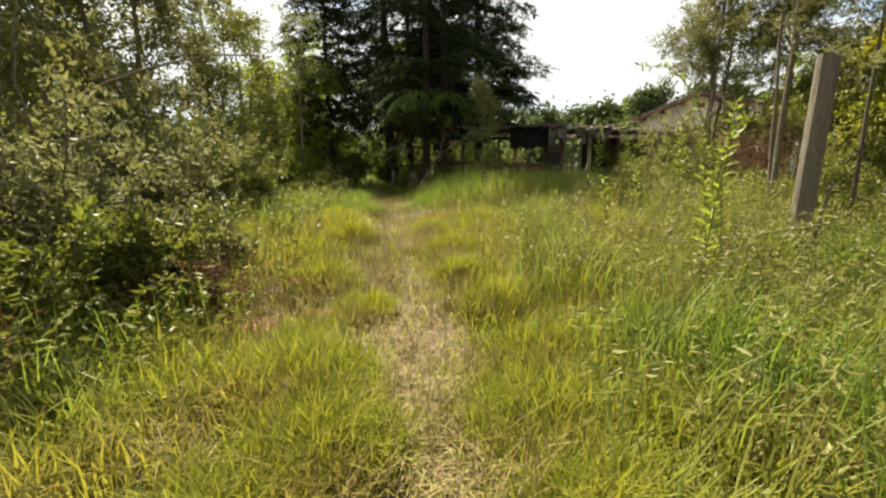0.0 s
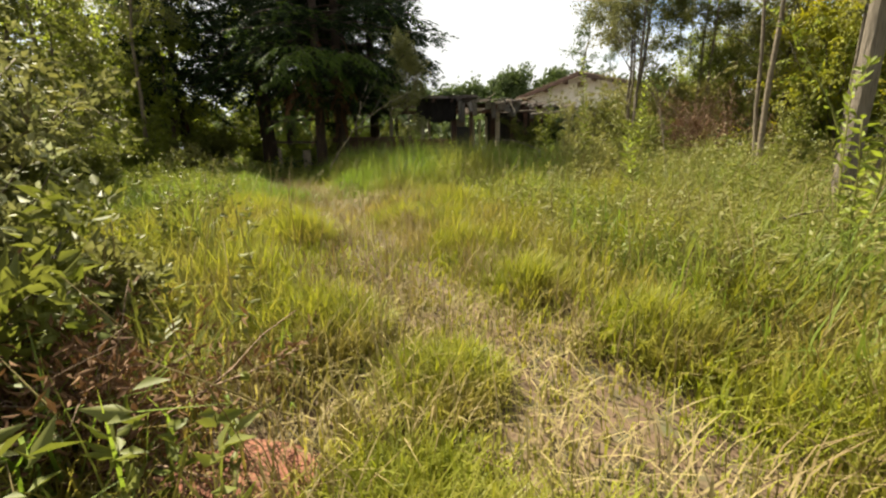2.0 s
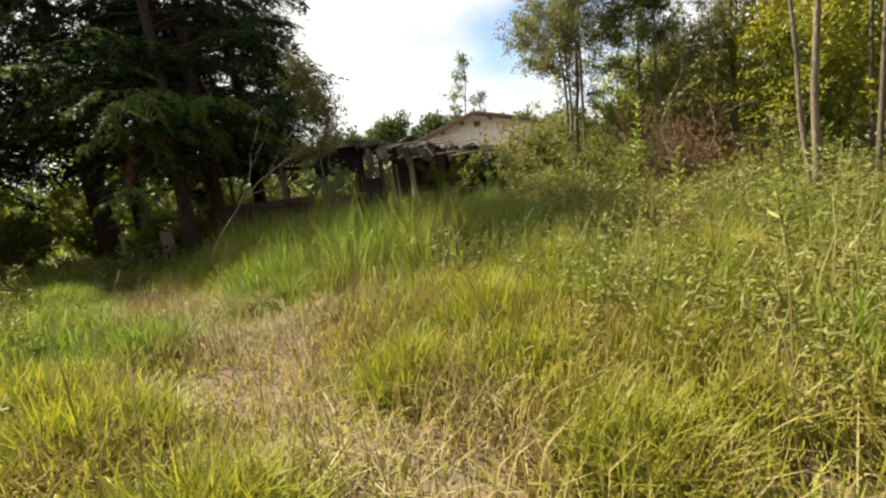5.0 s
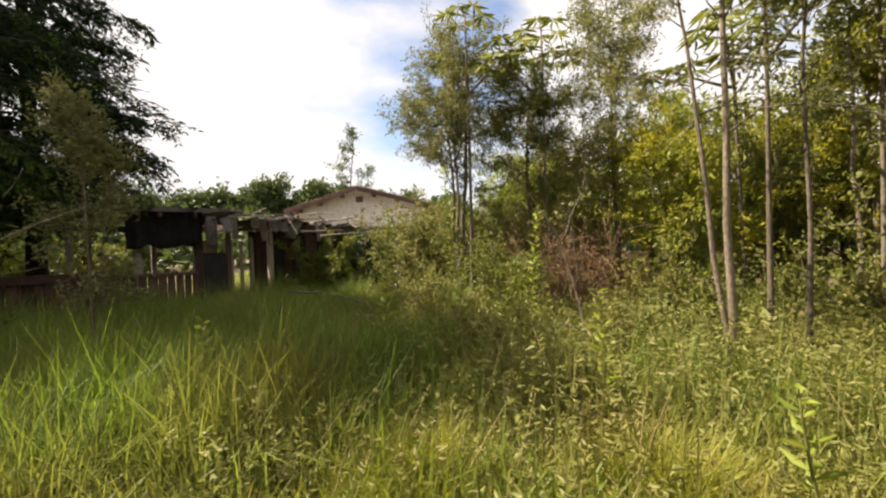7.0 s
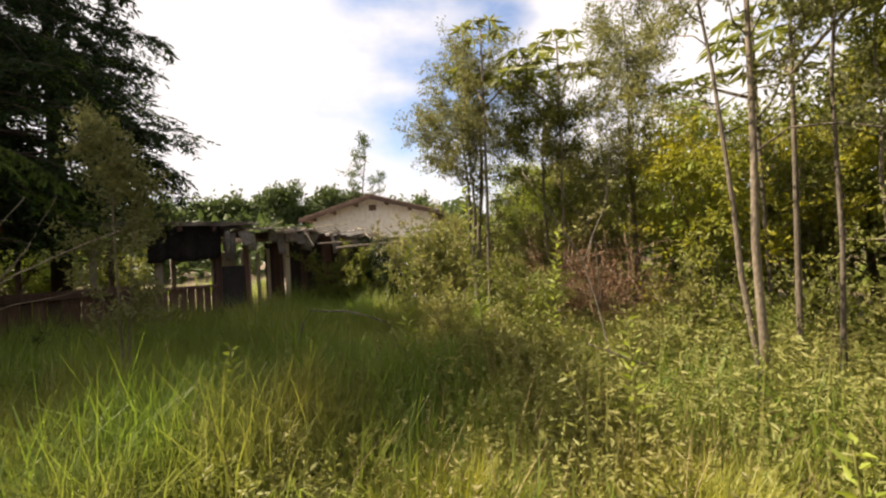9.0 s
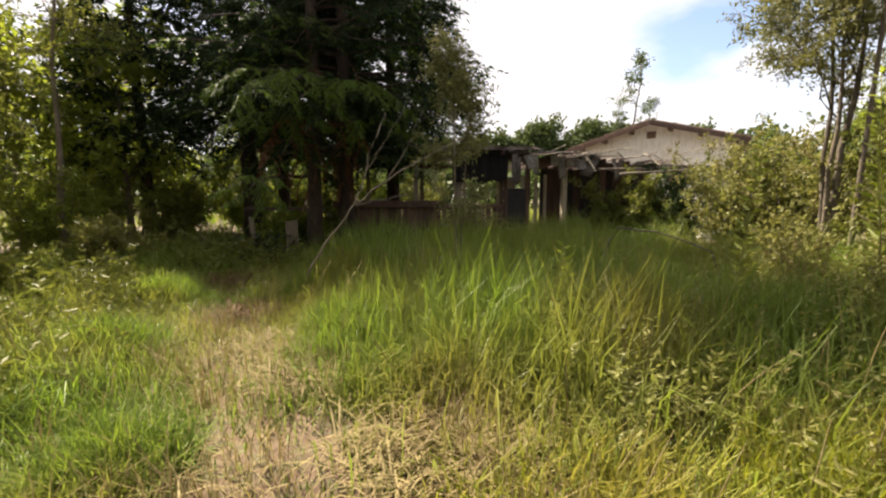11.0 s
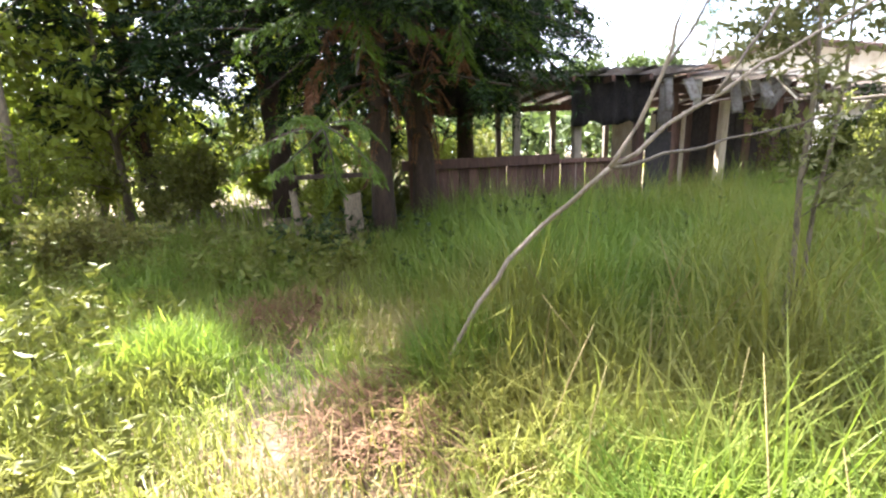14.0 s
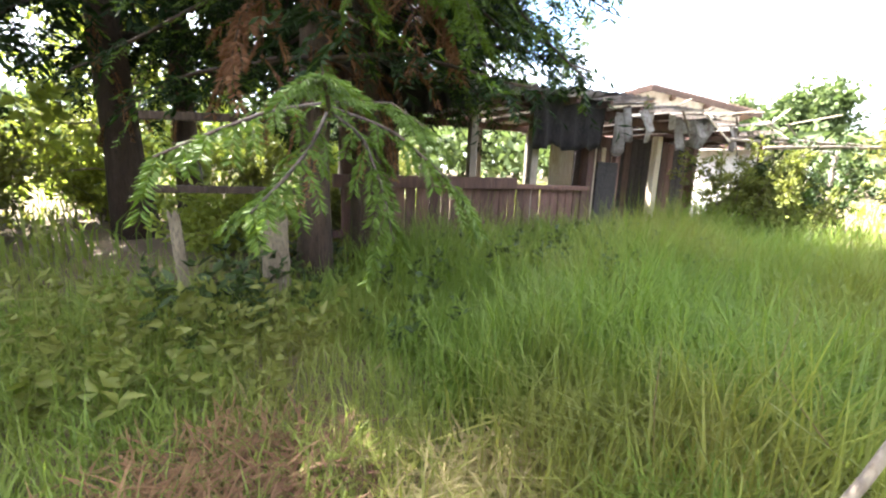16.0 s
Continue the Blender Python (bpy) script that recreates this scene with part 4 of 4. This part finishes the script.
bare_branch("leaning_branch", [(((-1.7, 11.2, 0.42), (-1.35, 11.06, 1.12), (-1.08, 10.96, 1.46), (-0.88, 10.72, 1.72)), 0.015, 0.011), (((-0.88, 10.72, 1.72), (-0.5, 10.6, 2.0), (-0.25, 10.55, 2.15), (0.35, 10.5, 2.45)), 0.011, 0.004),
                               (((-0.88, 10.72, 1.72), (-0.76, 10.65, 1.95), (-0.68, 10.6, 2.3), (-0.5, 10.6, 2.7)), 0.011, 0.004), (((-0.88, 10.72, 1.72), (-0.45, 10.65, 1.8), (0.1, 10.6, 1.9)), 0.009, 0.003),
                               (((-0.72, 10.63, 2.1), (-0.55, 10.6, 2.35), (-0.3, 10.6, 2.75)), 0.007, 0.003), (((-0.5, 10.6, 2.0), (-0.3, 10.58, 2.3), (-0.1, 10.5, 2.75)), 0.008, 0.003)],
            "leaning bare grey dead branch with thin forks", TWIG_DRY)
bare_branch("broken_branch", [(((1.9, 10.4, 0.9), (2.06, 10.34, 1.46), (2.57, 10.13, 1.40), (2.98, 9.9, 1.2), (3.1, 9.85, 0.5)), 0.012, 0.008)], "pale broken dead stem bent over the grass", TWIG_DRY)
bare_branch("broken_branch", [(((3.9, 8.0, 0.5), (4.0, 7.9, 1.05), (4.5, 7.3, 0.75), (4.7, 7.0, 0.45)), 0.012, 0.007)], "pale broken dead stem lying in weeds", TWIG_DRY)
bare_branch("bare_branch", [(((-4.1, 3.4, 0.1), (-4.0, 3.57, 1.75), (-3.76, 3.83, 2.2), (-3.39, 4.16, 2.5), (-2.71, 4.62, 2.8), (-2.2, 5.0, 2.85)), 0.028, 0.008), (((-4.0, 3.57, 1.75), (-4.15, 3.6, 2.4), (-4.05, 3.7, 3.2)), 0.018, 0.006)],
            "long bare dark branch arching over the bushes", BARK_GREY)
bare_branch("dead_sapling", [(((4.3, 7.6, 0.4), (4.2, 7.9, 1.9), (3.7, 8.3, 2.9)), 0.012, 0.004), (((4.2, 7.9, 1.9), (4.6, 7.8, 2.6), (4.5, 7.7, 3.2)), 0.008, 0.003), (((4.25, 7.75, 1.4), (3.9, 7.6, 2.1), (3.4, 7.7, 2.7)), 0.008, 0.003)],
            "pale leafless sapling with thin forks", TWIG_DRY, "sapling")
bare_branch("fallen_branch", [(((2.6, 4.2, 0.62), (3.1, 4.3, 0.65), (3.7, 4.45, 0.72), (4.4, 4.7, 0.78)), 0.013, 0.008), (((4.2, 4.78, 0.2), (4.27, 4.76, 0.7), (4.34, 4.74, 1.2)), 0.02, 0.014)],
            "pale dead branch resting against an old post", BARK_GREY)

bmd = bmesh.new()
bmesh.ops.create_icosphere(bmd, subdivisions=3, radius=0.34)
rm = np.random.default_rng(88)
for v in bmd.verts:
    v.co = Vector((v.co.x * (1 + rm.normal() * 0.03), v.co.y * 0.75, max(v.co.z, -0.05) * 0.3 + rm.normal() * 0.006))
med = bpy.data.meshes.new("soil_mound")
bmd.to_mesh(med)
bmd.free()
RED_SOIL = rough_material("red_soil", (0.13, 0.046, 0.026), (0.18, 0.07, 0.04), (0.07, 0.028, 0.018), (5, 5, 5), 0.95, 0.9, 40)
med.materials.append(RED_SOIL)
mound = tagged(new("soil_mound", med), "small bare mound of red soil in the grass", "soil mound")
mound.location = (-1.2, 2.75, float(gz(-1.2, 2.75)))



def arching_weed(pts, seed):
    """A long leafy shoot that bends over under its own weight."""
    r = np.random.default_rng(seed)
    base = np.array(pts[0], float)
    ob = thing("arching_weed", base, "long arching yellow-green leafy shoot among weeds", "weed", "arching weeds")
    st, _d = along(np.array(pts, float) - base, np.linspace(0, 1, 14))
    part("stem", tube_mesh("stem", [(st, np.linspace(0.010, 0.003, 14))], WEED, 6), None, ob)
    po, di = along(st, np.linspace(0.2, 1, 70))
    dr = unit(di) * 0.5 + r.normal(size=(70, 3)) * 0.55
    part("foliage", leaf_mesh("foliage", po, dr, r.uniform(0.05, 0.11, 70), 0.026, BRIGHT, r), None, ob)
    return ob


arching_weed(((3.0, 4.0, 0.1), (2.95, 4.1, 1.3), (2.8, 4.5, 2.1), (2.65, 4.8, 2.45), (2.4, 5.0, 2.5)), 501)
arching_weed(((2.85, 3.9, 0.1), (2.8, 3.95, 1.0), (2.95, 4.1, 1.6), (3.15, 4.15, 1.8)), 502)

# seeding stalks
r1 = np.random.default_rng(23)
x, y = scatter(420, -2.5, 4.0, 2.0, 11.5, r1)
q = np.abs(trail_distance(x, y)) > 0.5
x, y = x[q], y[q]
paths = []
for a, b in zip(x, y):
    h = r1.uniform(0.5, 1.05)
    st = limb((a, b, float(gz(a, b))), (r1.normal() * 0.2, r1.normal() * 0.2, 1), h, r1, 0.15, 0.35, 4)
    paths.append((st, np.array((0.0014, 0.0014, 0.0012, 0.003, 0.001))))
tagged(new("seed_stalks", tube_mesh("seed_stalks", paths, STRAW, 3)), "thin dry seeding grass stalks above the green", "grass stalks", kind="stuff")

# ---- posts ----


def post(name, x, y, top, wide, label, mat=POST_WOOD, lean=(0, 0), seed=0, deep=None):
    r = np.random.default_rng(seed)
    g = float(gz(x, y))
    bm = bmesh.new()
    deep = deep or wide
    n = 10
    rings = []
    for k, f in enumerate(np.linspace(0, 1, 9)):
        ring = []
        for j in range(n):
            a = j * 6.283 / n
            q = 1 / max(abs(math.cos(a)), abs(math.sin(a))) ** 0.6
            ring.append(bm.verts.new((math.cos(a) * wide / 2 * q * (1 + r.normal() * 0.03) + lean[0] * f, math.sin(a) * deep / 2 * q * (1 + r.normal() * 0.03) + lean[1] * f, (top - g) * f + (r.uniform(-0.05, 0.03) if k == 8 else 0))))
        rings.append(ring)
    for a, b in zip(rings[:-1], rings[1:]):
        for j in range(n):
            bm.faces.new((a[j], a[(j + 1) % n], b[(j + 1) % n], b[j]))
    bm.faces.new(rings[-1])
    bm.faces.new(rings[0][::-1])
    me = bpy.data.meshes.new(name)
    bm.to_mesh(me)
    bm.free()
    me.materials.append(mat)
    ob = new(name, me)
    ob.location = (x, y, g - 0.02)
    return tagged(ob, label, "post")


post("wooden_post", 4.2, 4.95, 2.52, 0.2, "weathered grey wooden post with a broken top", lean=(0.06, 0), seed=1, deep=0.14)
post("fence_stake", -3.14, 14.72, 1.45, 0.09, "rough brown stake under the conifers", BARK_GREY, lean=(-0.05, 0), seed=2)
post("fence_stake", -2.42, 14.75, 1.38, 0.24, "short wide weathered post with grey sides", BARK_GREY, seed=3, deep=0.08)
for za, zb in ((2.2, 2.26), (1.6, 1.58)):
    ob = thing("fence_rail", (-3.4, 14.98, za), "dark wooden rail fixed between conifer trunks", "rail")
    part("timber", beam_bm((0, 0, 0), (1.45, 0.05, zb - za), 0.05, 0.07), BARK, ob)

# ---- ruined shed ----
rs = np.random.default_rng(77)
shed = thing("ruined_shed", (0, 15.8, float(gz(1, 15.8))), "ruined wooden shed with boarded wall and sagging sheet roof", "shed")
G0 = float(gz(1, 15.8))


def timber(name, a, b, wide, high, mat, label=""):
    o = Vector((0, 15.8, G0))
    return part(name, beam_bm(Vector(a) - o, Vector(b) - o, wide, high), mat, shed, label)


def shed_box(name, x0, y0, z0, x1, y1, z1, mat, label="", jit=0.0):
    return part(name, box_bm(x0, y0 - 15.8, z0 - G0, x1, y1 - 15.8, z1 - G0, 0.005, jit, rs), mat, shed, label)


x = -1.6
while x < 2.3:
    wd = rs.uniform(0.13, 0.2)
    shed_box("board", x, 15.78, G0 - 0.05, x + wd - 0.012, 15.81, 1.62 + rs.uniform(-0.03, 0.02), OLD_BOARD, jit=0.004)
    x += wd
timber("rail", (-1.7, 15.74, 1.66), (0.9, 15.74, 1.66), 0.1, 0.16, OLD_BOARD, "dark red-brown top rail")
timber("rail", (0.92, 15.76, 1.62), (2.3, 15.74, 1.60), 0.08, 0.07, OLD_BOARD)
timber("rail", (-1.7, 15.85, 1.0), (2.3, 15.85, 1.0), 0.05, 0.1, OLD_BOARD)
for px, top, wd, mat in ((-1.5, 2.8, 0.12, OLD_BOARD), (0.2, 2.8, 0.11, GREY_BOARD), (1.25, 2.75, 0.13, GREY_BOARD), (2.35, 2.8, 0.14, OLD_BOARD), (2.95, 2.7, 0.10, OLD_BOARD), (3.9, 2.5, 0.12, PALE_BOARD), (4.9, 2.5, 0.12, OLD_BOARD), (7.1, 2.45, 0.12, OLD_BOARD)):
    timber("upright", (px, 15.85, G0 - 0.1), (px + rs.normal() * 0.03, 15.85, top), wd, wd, mat)
for px in (-1.0, 0.6, 1.9, 3.2, 4.6, 6.2):
    timber("upright", (px, 18.6, G0 - 0.1), (px, 18.6, 2.7), 0.11, 0.11, GREY_BOARD)
for px, wd in ((3.05, 0.1), (3.2, 0.08), (3.42, 0.09), (3.68, 0.08)):
    shed_box("slat", px, 16.6, G0 - 0.05, px + wd, 16.63, 2.4 + rs.uniform(-0.15, 0.05), PALE_BOARD, "pale sunlit upright slat")
shed_box("panel", 2.45, 16.9, G0 - 0.05, 3.0, 16.93, 2.35, PALE_BOARD, "pale board panel")
shed_box("door", 2.42, 15.70, G0 - 0.05, 2.86, 15.74, 2.02, CHARRED_AND_SHADE, "dark standing door leaf")
timber("beam", (-1.7, 15.85, 2.84), (2.6, 15.85, 2.80), 0.1, 0.14, OLD_BOARD)
timber("beam", (2.6, 15.85, 2.74), (7.2, 15.8, 2.46), 0.1, 0.14, OLD_BOARD)
timber("beam", (-1.7, 18.6, 2.75), (7.2, 18.6, 2.75), 0.1, 0.14, OLD_BOARD)
for px in np.arange(-1.5, 7.2, 0.62):
    timber("rafter", (px, 15.35, 2.84 - max(0, px - 2.4) * 0.075), (px + rs.normal() * 0.05, 18.9, 2.86 - max(0, px - 2.4) * 0.06), 0.06, 0.09, OLD_BOARD)
# Backing boards added to darken the interior: its shade is put into their colour.
for x0, x1, y0 in ((3.9, 7.15, 17.4), (4.3, 7.15, 18.5)):
    xx = x0
    while xx < x1:
        shed_box("back_board", xx, y0, G0 - 0.05, xx + 0.19, y0 + 0.03, 2.6, CHARRED_AND_SHADE if rs.random() < 0.5 else OLD_BOARD)
        xx += 0.2


def sheet_bm(length, width, wave=0.035, pitch=0.15, sag=0.08, r=rs):
    """A bent corrugated sheet, with thickness, torn at one end."""
    nx, ny = int(width / (pitch / 4)) + 1, 7
    bm = bmesh.new()
    grid = []
    tear = np.cumsum(r.normal(size=nx)) * 0.012
    for j in range(ny):
        row = []
        for i in range(nx):
            u, v = i / (nx - 1) * width, j / (ny - 1) * (length + (tear[i] if j == ny - 1 else 0))
            row.append(bm.verts.new((u, v, wave * 0.5 * math.sin(u / pitch * 6.283) - sag * (v / length) ** 2 + r.normal() * 0.004)))
        grid.append(row)
    for j in range(ny - 1):
        for i in range(nx - 1):
            bm.faces.new((grid[j][i], grid[j][i + 1], grid[j + 1][i + 1], grid[j + 1][i]))
    bmesh.ops.solidify(bm, geom=bm.faces[:], thickness=0.007)
    for f in bm.faces:
        f.smooth = True
    return bm


def roof_sheet(x, y, z, length, width, rx, ry, rz, mat=SHEET, label="", sag=0.08):
    bm = sheet_bm(length, width, sag=sag)
    bm.transform(pose(x, y - 15.8, z - G0, rx, ry, rz))
    return part("roof_sheet", bm, mat, shed, label)


for px in np.arange(-1.7, 2.6, 0.78):
    roof_sheet(px, 15.3, 2.96 + rs.normal() * 0.02, 1.9, 0.86, 1.5, 0, rs.normal() * 2)
    roof_sheet(px, 17.0, 3.02 + rs.normal() * 0.02, 1.9, 0.86, -1, 0, rs.normal() * 2)
for px in np.arange(2.4, 7.0, 0.66):
    zz = 2.82 - max(0, px - 2.6) * 0.055
    roof_sheet(px + rs.normal() * 0.08, 15.15 + rs.normal() * 0.15, zz + rs.uniform(0, 0.05), 1.8, 0.82, rs.normal() * 3 + 3, rs.normal() * 4, rs.normal() * 8)
    roof_sheet(px, 16.8, zz + 0.06, 2.0, 0.8, rs.normal() * 2 - 2, rs.normal() * 3, rs.normal() * 4)
for px in np.arange(2.5, 7.1, 0.3):
    roof_sheet(px + rs.normal() * 0.1, 15.25, 2.82 - max(0, px - 2.6) * 0.06, rs.uniform(0.2, 0.55), rs.uniform(0.12, 0.28), -76 + rs.normal() * 9, rs.normal() * 10, 180 + rs.normal() * 18, SHEET, "broken hanging roof sheet", 0.03)
for k_ in range(14):
    a = Vector((rs.uniform(2.6, 6.8), 15.2, 2.85))
    timber("lath", a, a + Vector((rs.uniform(-0.7, 0.9), rs.uniform(-0.5, 0.1), rs.uniform(-0.55, 0.25))), 0.035, 0.02, PALE_BOARD if k_ % 2 else GREY_BOARD)


def hanging_bm(x0, x1, z0, z1, y, r):
    """A ragged hanging cloth with folds."""
    nx, nz = 26, 8
    bm = bmesh.new()
    low = z0 + np.abs(np.cumsum(r.normal(size=nx))) * 0.03
    g = [[bm.verts.new((x0 + (x1 - x0) * i / (nx - 1), y + 0.05 * math.sin(i * 1.3) * (1 - j / nz) + r.normal() * 0.006, z1 + (low[i] - z1) * (1 - j / (nz - 1)))) for i in range(nx)] for j in range(nz)]
    for j in range(nz - 1):
        for i in range(nx - 1):
            bm.faces.new((g[j][i], g[j][i + 1], g[j + 1][i + 1], g[j + 1][i]))
    bmesh.ops.solidify(bm, geom=bm.faces[:], thickness=0.012)
    for f in bm.faces:
        f.smooth = True
    return bm


part("hanging_cloth", hanging_bm(1.05, 2.4, 2.15 - G0, 2.92 - G0, -0.18, rs), CHARRED_AND_SHADE, shed, "ragged black hanging cloth under the eave")
part("hanging_cloth", hanging_bm(-1.3, 0.1, 2.5 - G0, 2.9 - G0, -0.14, rs), CHARRED_AND_SHADE, shed, "ragged black hanging cloth under the eave")
part("torn_sheet", hanging_bm(2.44, 2.66, 2.1 - G0, 2.75 - G0, -0.34, rs), SHEET, shed, "pale torn strip hanging from the roof")

# poles of a collapsed pergola beside the shed
for k_, (a, b) in enumerate((((4.3, 14.9, 2.42), (9.2, 15.6, 2.62)), ((4.6, 14.5, 2.30), (8.6, 14.0, 2.5)), ((5.2, 15.3, 2.55), (9.6, 14.3, 2.5)))):
    ob = thing("pole", a, "thin pale pole of a collapsed pergola", "pole", "pergola poles")
    part("shaft", tube_mesh("shaft", [(np.linspace((0, 0, 0), np.array(b) - np.array(a), 8) + np.random.default_rng(k_).normal(size=(8, 3)) * 0.02, np.full(8, 0.028))], TWIG_DRY, 7), None, ob)
for x_, y_ in ((9.0, 15.4), (8.5, 14.1)):
    post("pergola_post", x_, y_, 2.5, 0.1, "thin weathered pergola post among bushes", GREY_BOARD, seed=int(x_ * 10))

# ---- house ----
house = thing("house", (9.6, 20.85, float(gz(12, 20.8))), "white plastered house with a low brown gable roof", "house", turn=46)
HG = float(gz(12, 20.8))
EZ, AZ, HW, HL = 3.82 - HG, 4.58 - HG, 2.65, 8.0


def gable_bm(x0, x1):
    bm = bmesh.new()
    prof = ((-HW, -0.1), (HW, -0.1), (HW, EZ), (0, AZ), (-HW, EZ))
    a = [bm.verts.new((x0, p, q)) for p, q in prof]
    b = [bm.verts.new((x1, p, q)) for p, q in prof]
    bm.faces.new(a[::-1])
    bm.faces.new(b)
    for k in range(5):
        bm.faces.new((a[k], a[(k + 1) % 5], b[(k + 1) % 5], b[k]))
    return bm


part("wall", gable_bm(0, 0.2), PLASTER, house, "white plastered gable wall")
part("wall", gable_bm(HL - 0.2, HL), PLASTER, house)
part("wall", box_bm(0.2, -HW, -0.1, HL - 0.2, -HW + 0.2, EZ, 0), PLASTER, house)
part("wall", box_bm(0.2, HW - 0.2, -0.1, HL - 0.2, HW, EZ, 0), PLASTER, house)
slope = math.atan2(AZ - EZ, HW)
for sg in (-1, 1):
    ln = HW / math.cos(slope) + 0.45
    bm = bmesh.new()
    bmesh.ops.create_cube(bm, size=1)
    for v in bm.verts:
        v.co = Vector((-0.5 + (v.co.x + 0.5) * (HL + 1.0), (v.co.y + 0.5) * ln, (v.co.z + 0.5) * 0.07))
    m = Matrix.Translation((0, 0, AZ + 0.03)) @ Matrix.Rotation(-slope, 4, "X")
    if sg < 0:
        m = Matrix.Diagonal((1, -1, 1, 1)) @ m
    bm.transform(m)
    bmesh.ops.recalc_face_normals(bm, faces=bm.faces[:])
    roof = part("roof", bm, ROOF_TILE, house, "brown tiled roof slope")
    for k in range(26):
        v, t = tubes([(np.array([(-0.5, 0, 0), (HL + 0.5, 0, 0)]), np.array((0.03, 0.03)))], 6)
        tb = tri_mesh("tile_course", v, t, ROOF_TILE, True)
        yy = (k + 0.5) / 26 * ln
        tb.transform(Matrix.Translation((0, sg * yy * math.cos(slope), AZ + 0.1 - yy * math.sin(slope))))
        part("tile_course", tb, None, roof)
    part("bargeboard", beam_bm((-0.5, 0, AZ - 0.02), (-0.5, sg * ln * math.cos(slope), AZ - 0.02 - ln * math.sin(slope)), 0.05, 0.16), FASCIA, house, "dark brown bargeboard")
    for k in (0.25, 0.62, 0.95):
        yy = k * HW
        part("purlin_end", box_bm(-0.5, sg * yy - 0.06, AZ - k * (AZ - EZ) - 0.17, 0.02, sg * yy + 0.06, AZ - k * (AZ - EZ) - 0.03), FASCIA, house)
vent = part("vent", box_bm(-0.03, -0.16, AZ - 0.55, 0.01, 0.16, AZ - 0.3), FASCIA, house, "small dark gable vent")

outbuilding = thing("outbuilding", (9.3, 17.2, float(gz(9.3, 17.2))), "low white plastered outbuilding with a flat sheet roof", "outbuilding")
for x0, y0, x1, y1 in ((-1.0, -0.8, 1.0, -0.65), (-1.0, 0.65, 1.0, 0.8), (-1.0, -0.65, -0.85, 0.65), (0.85, -0.65, 1.0, 0.65)):
    part("wall", box_bm(x0, y0, -0.1, x1, y1, 1.85, 0.01), PLASTER, outbuilding)
part("roof", box_bm(-1.3, -1.1, 1.85, 1.3, 1.1, 1.92, 0.01), SHEET, outbuilding, "grey flat roof slab")

# ---- woods round about ----
TK = (MID_LEAF, GREY_LEAF, BRIGHT, MID_LEAF)
rb = np.random.default_rng(5)
spots = []
for k_ in range(22):
    a = radians(rb.uniform(-178, -75) if k_ % 2 else rb.uniform(58, 175))
    d_ = rb.uniform(12, 22)
    spots.append((-1 - math.sin(a) * d_, 6 + math.cos(a) * d_))
spots += [(-7.5, 18.5), (-4.5, 20.5), (-9.5, 21.5), (-2.0, 23.5), (-6.0, 25.0), (11.5, 6.0), (12.0, 9.5), (10.8, 12.2), (12.5, 3.0), (13.5, 13.5), (-10.5, 9.0), (-10.0, 4.5), (-9.0, 17.0)]
for k_, (x_, y_) in enumerate(spots):
    if (8.5 < x_ < 19 and 16.5 < y_ < 25):
        continue
    # Leaf colour by place: bright copies for sunlit trees, dark ones for shaded.
    lf = BRIGHT if y_ > 17 and x_ < -3 else DARK_SHADED_LEAF if y_ > 17 and x_ < 3 else TK[k_ % 4]
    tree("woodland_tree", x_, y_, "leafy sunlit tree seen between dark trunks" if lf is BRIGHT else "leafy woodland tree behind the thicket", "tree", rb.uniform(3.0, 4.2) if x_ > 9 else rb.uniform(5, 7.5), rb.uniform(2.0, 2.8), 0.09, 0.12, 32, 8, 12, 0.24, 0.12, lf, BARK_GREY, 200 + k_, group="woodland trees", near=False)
for k_, (x_, y_, h_) in enumerate(((8.5, 50, 6.0), (11.5, 50, 6.6), (14.5, 49, 7.4), (17.0, 48, 7.7), (19.5, 47, 7.6), (22.0, 46, 7.0), (25, 44, 6.2), (5.0, 48, 5.8), (28, 42, 6.0), (2.0, 45, 5.8), (32, 39, 6.0), (36, 33, 6.5), (33, 27, 6.5))):
    tree("distant_tree", x_, y_, "broad-crowned dark green tree on the skyline", "tree", h_, 3.4, 0.2, 0.3, 40, 9, 12, 0.5, 0.26, FAR_LEAF, BARK_GREY, 300 + k_, rise=0.5, group="trees on the skyline", near=False)
for x_, y_, h_, sd_ in ((24.5, 43.5, 9.8, 321), (13.5, 29.0, 8.8, 323), (21.5, 44, 9.2, 325)):
    tree("airy_tree", x_, y_, "airy tree with sparse leaf clumps against the sky", "tree", h_, 1.5, 0.09, 0.6, 14, 7, 12, 0.17, 0.07, FAR_LEAF, BARK_GREY, sd_, rise=0.9)

rf = np.random.default_rng(9)
n = 42000
a, d_ = rf.uniform(0, 6.283, n), rf.uniform(30, 60, n)
x, y = np.cos(a) * d_, 8 + np.sin(a) * d_
top = 2.5 + 3.5 * vnoise(x, y, 6.0, 2) + (d_ - 30) * 0.03
z = gz(x, y) + top * rf.random(n) ** 0.7
q = ~((x > 6) & (x < 21) & (y > 14) & (y < 27))
p = np.stack([x, y, z], 1)[q]
tagged(new("far_woods", leaf_mesh("far_woods", p, rf.normal(size=p.shape), rf.uniform(0.6, 1.2, len(p)), 0.55, FAR_LEAF, rf)), "far dark green woods all round the clearing", "woods", kind="stuff")
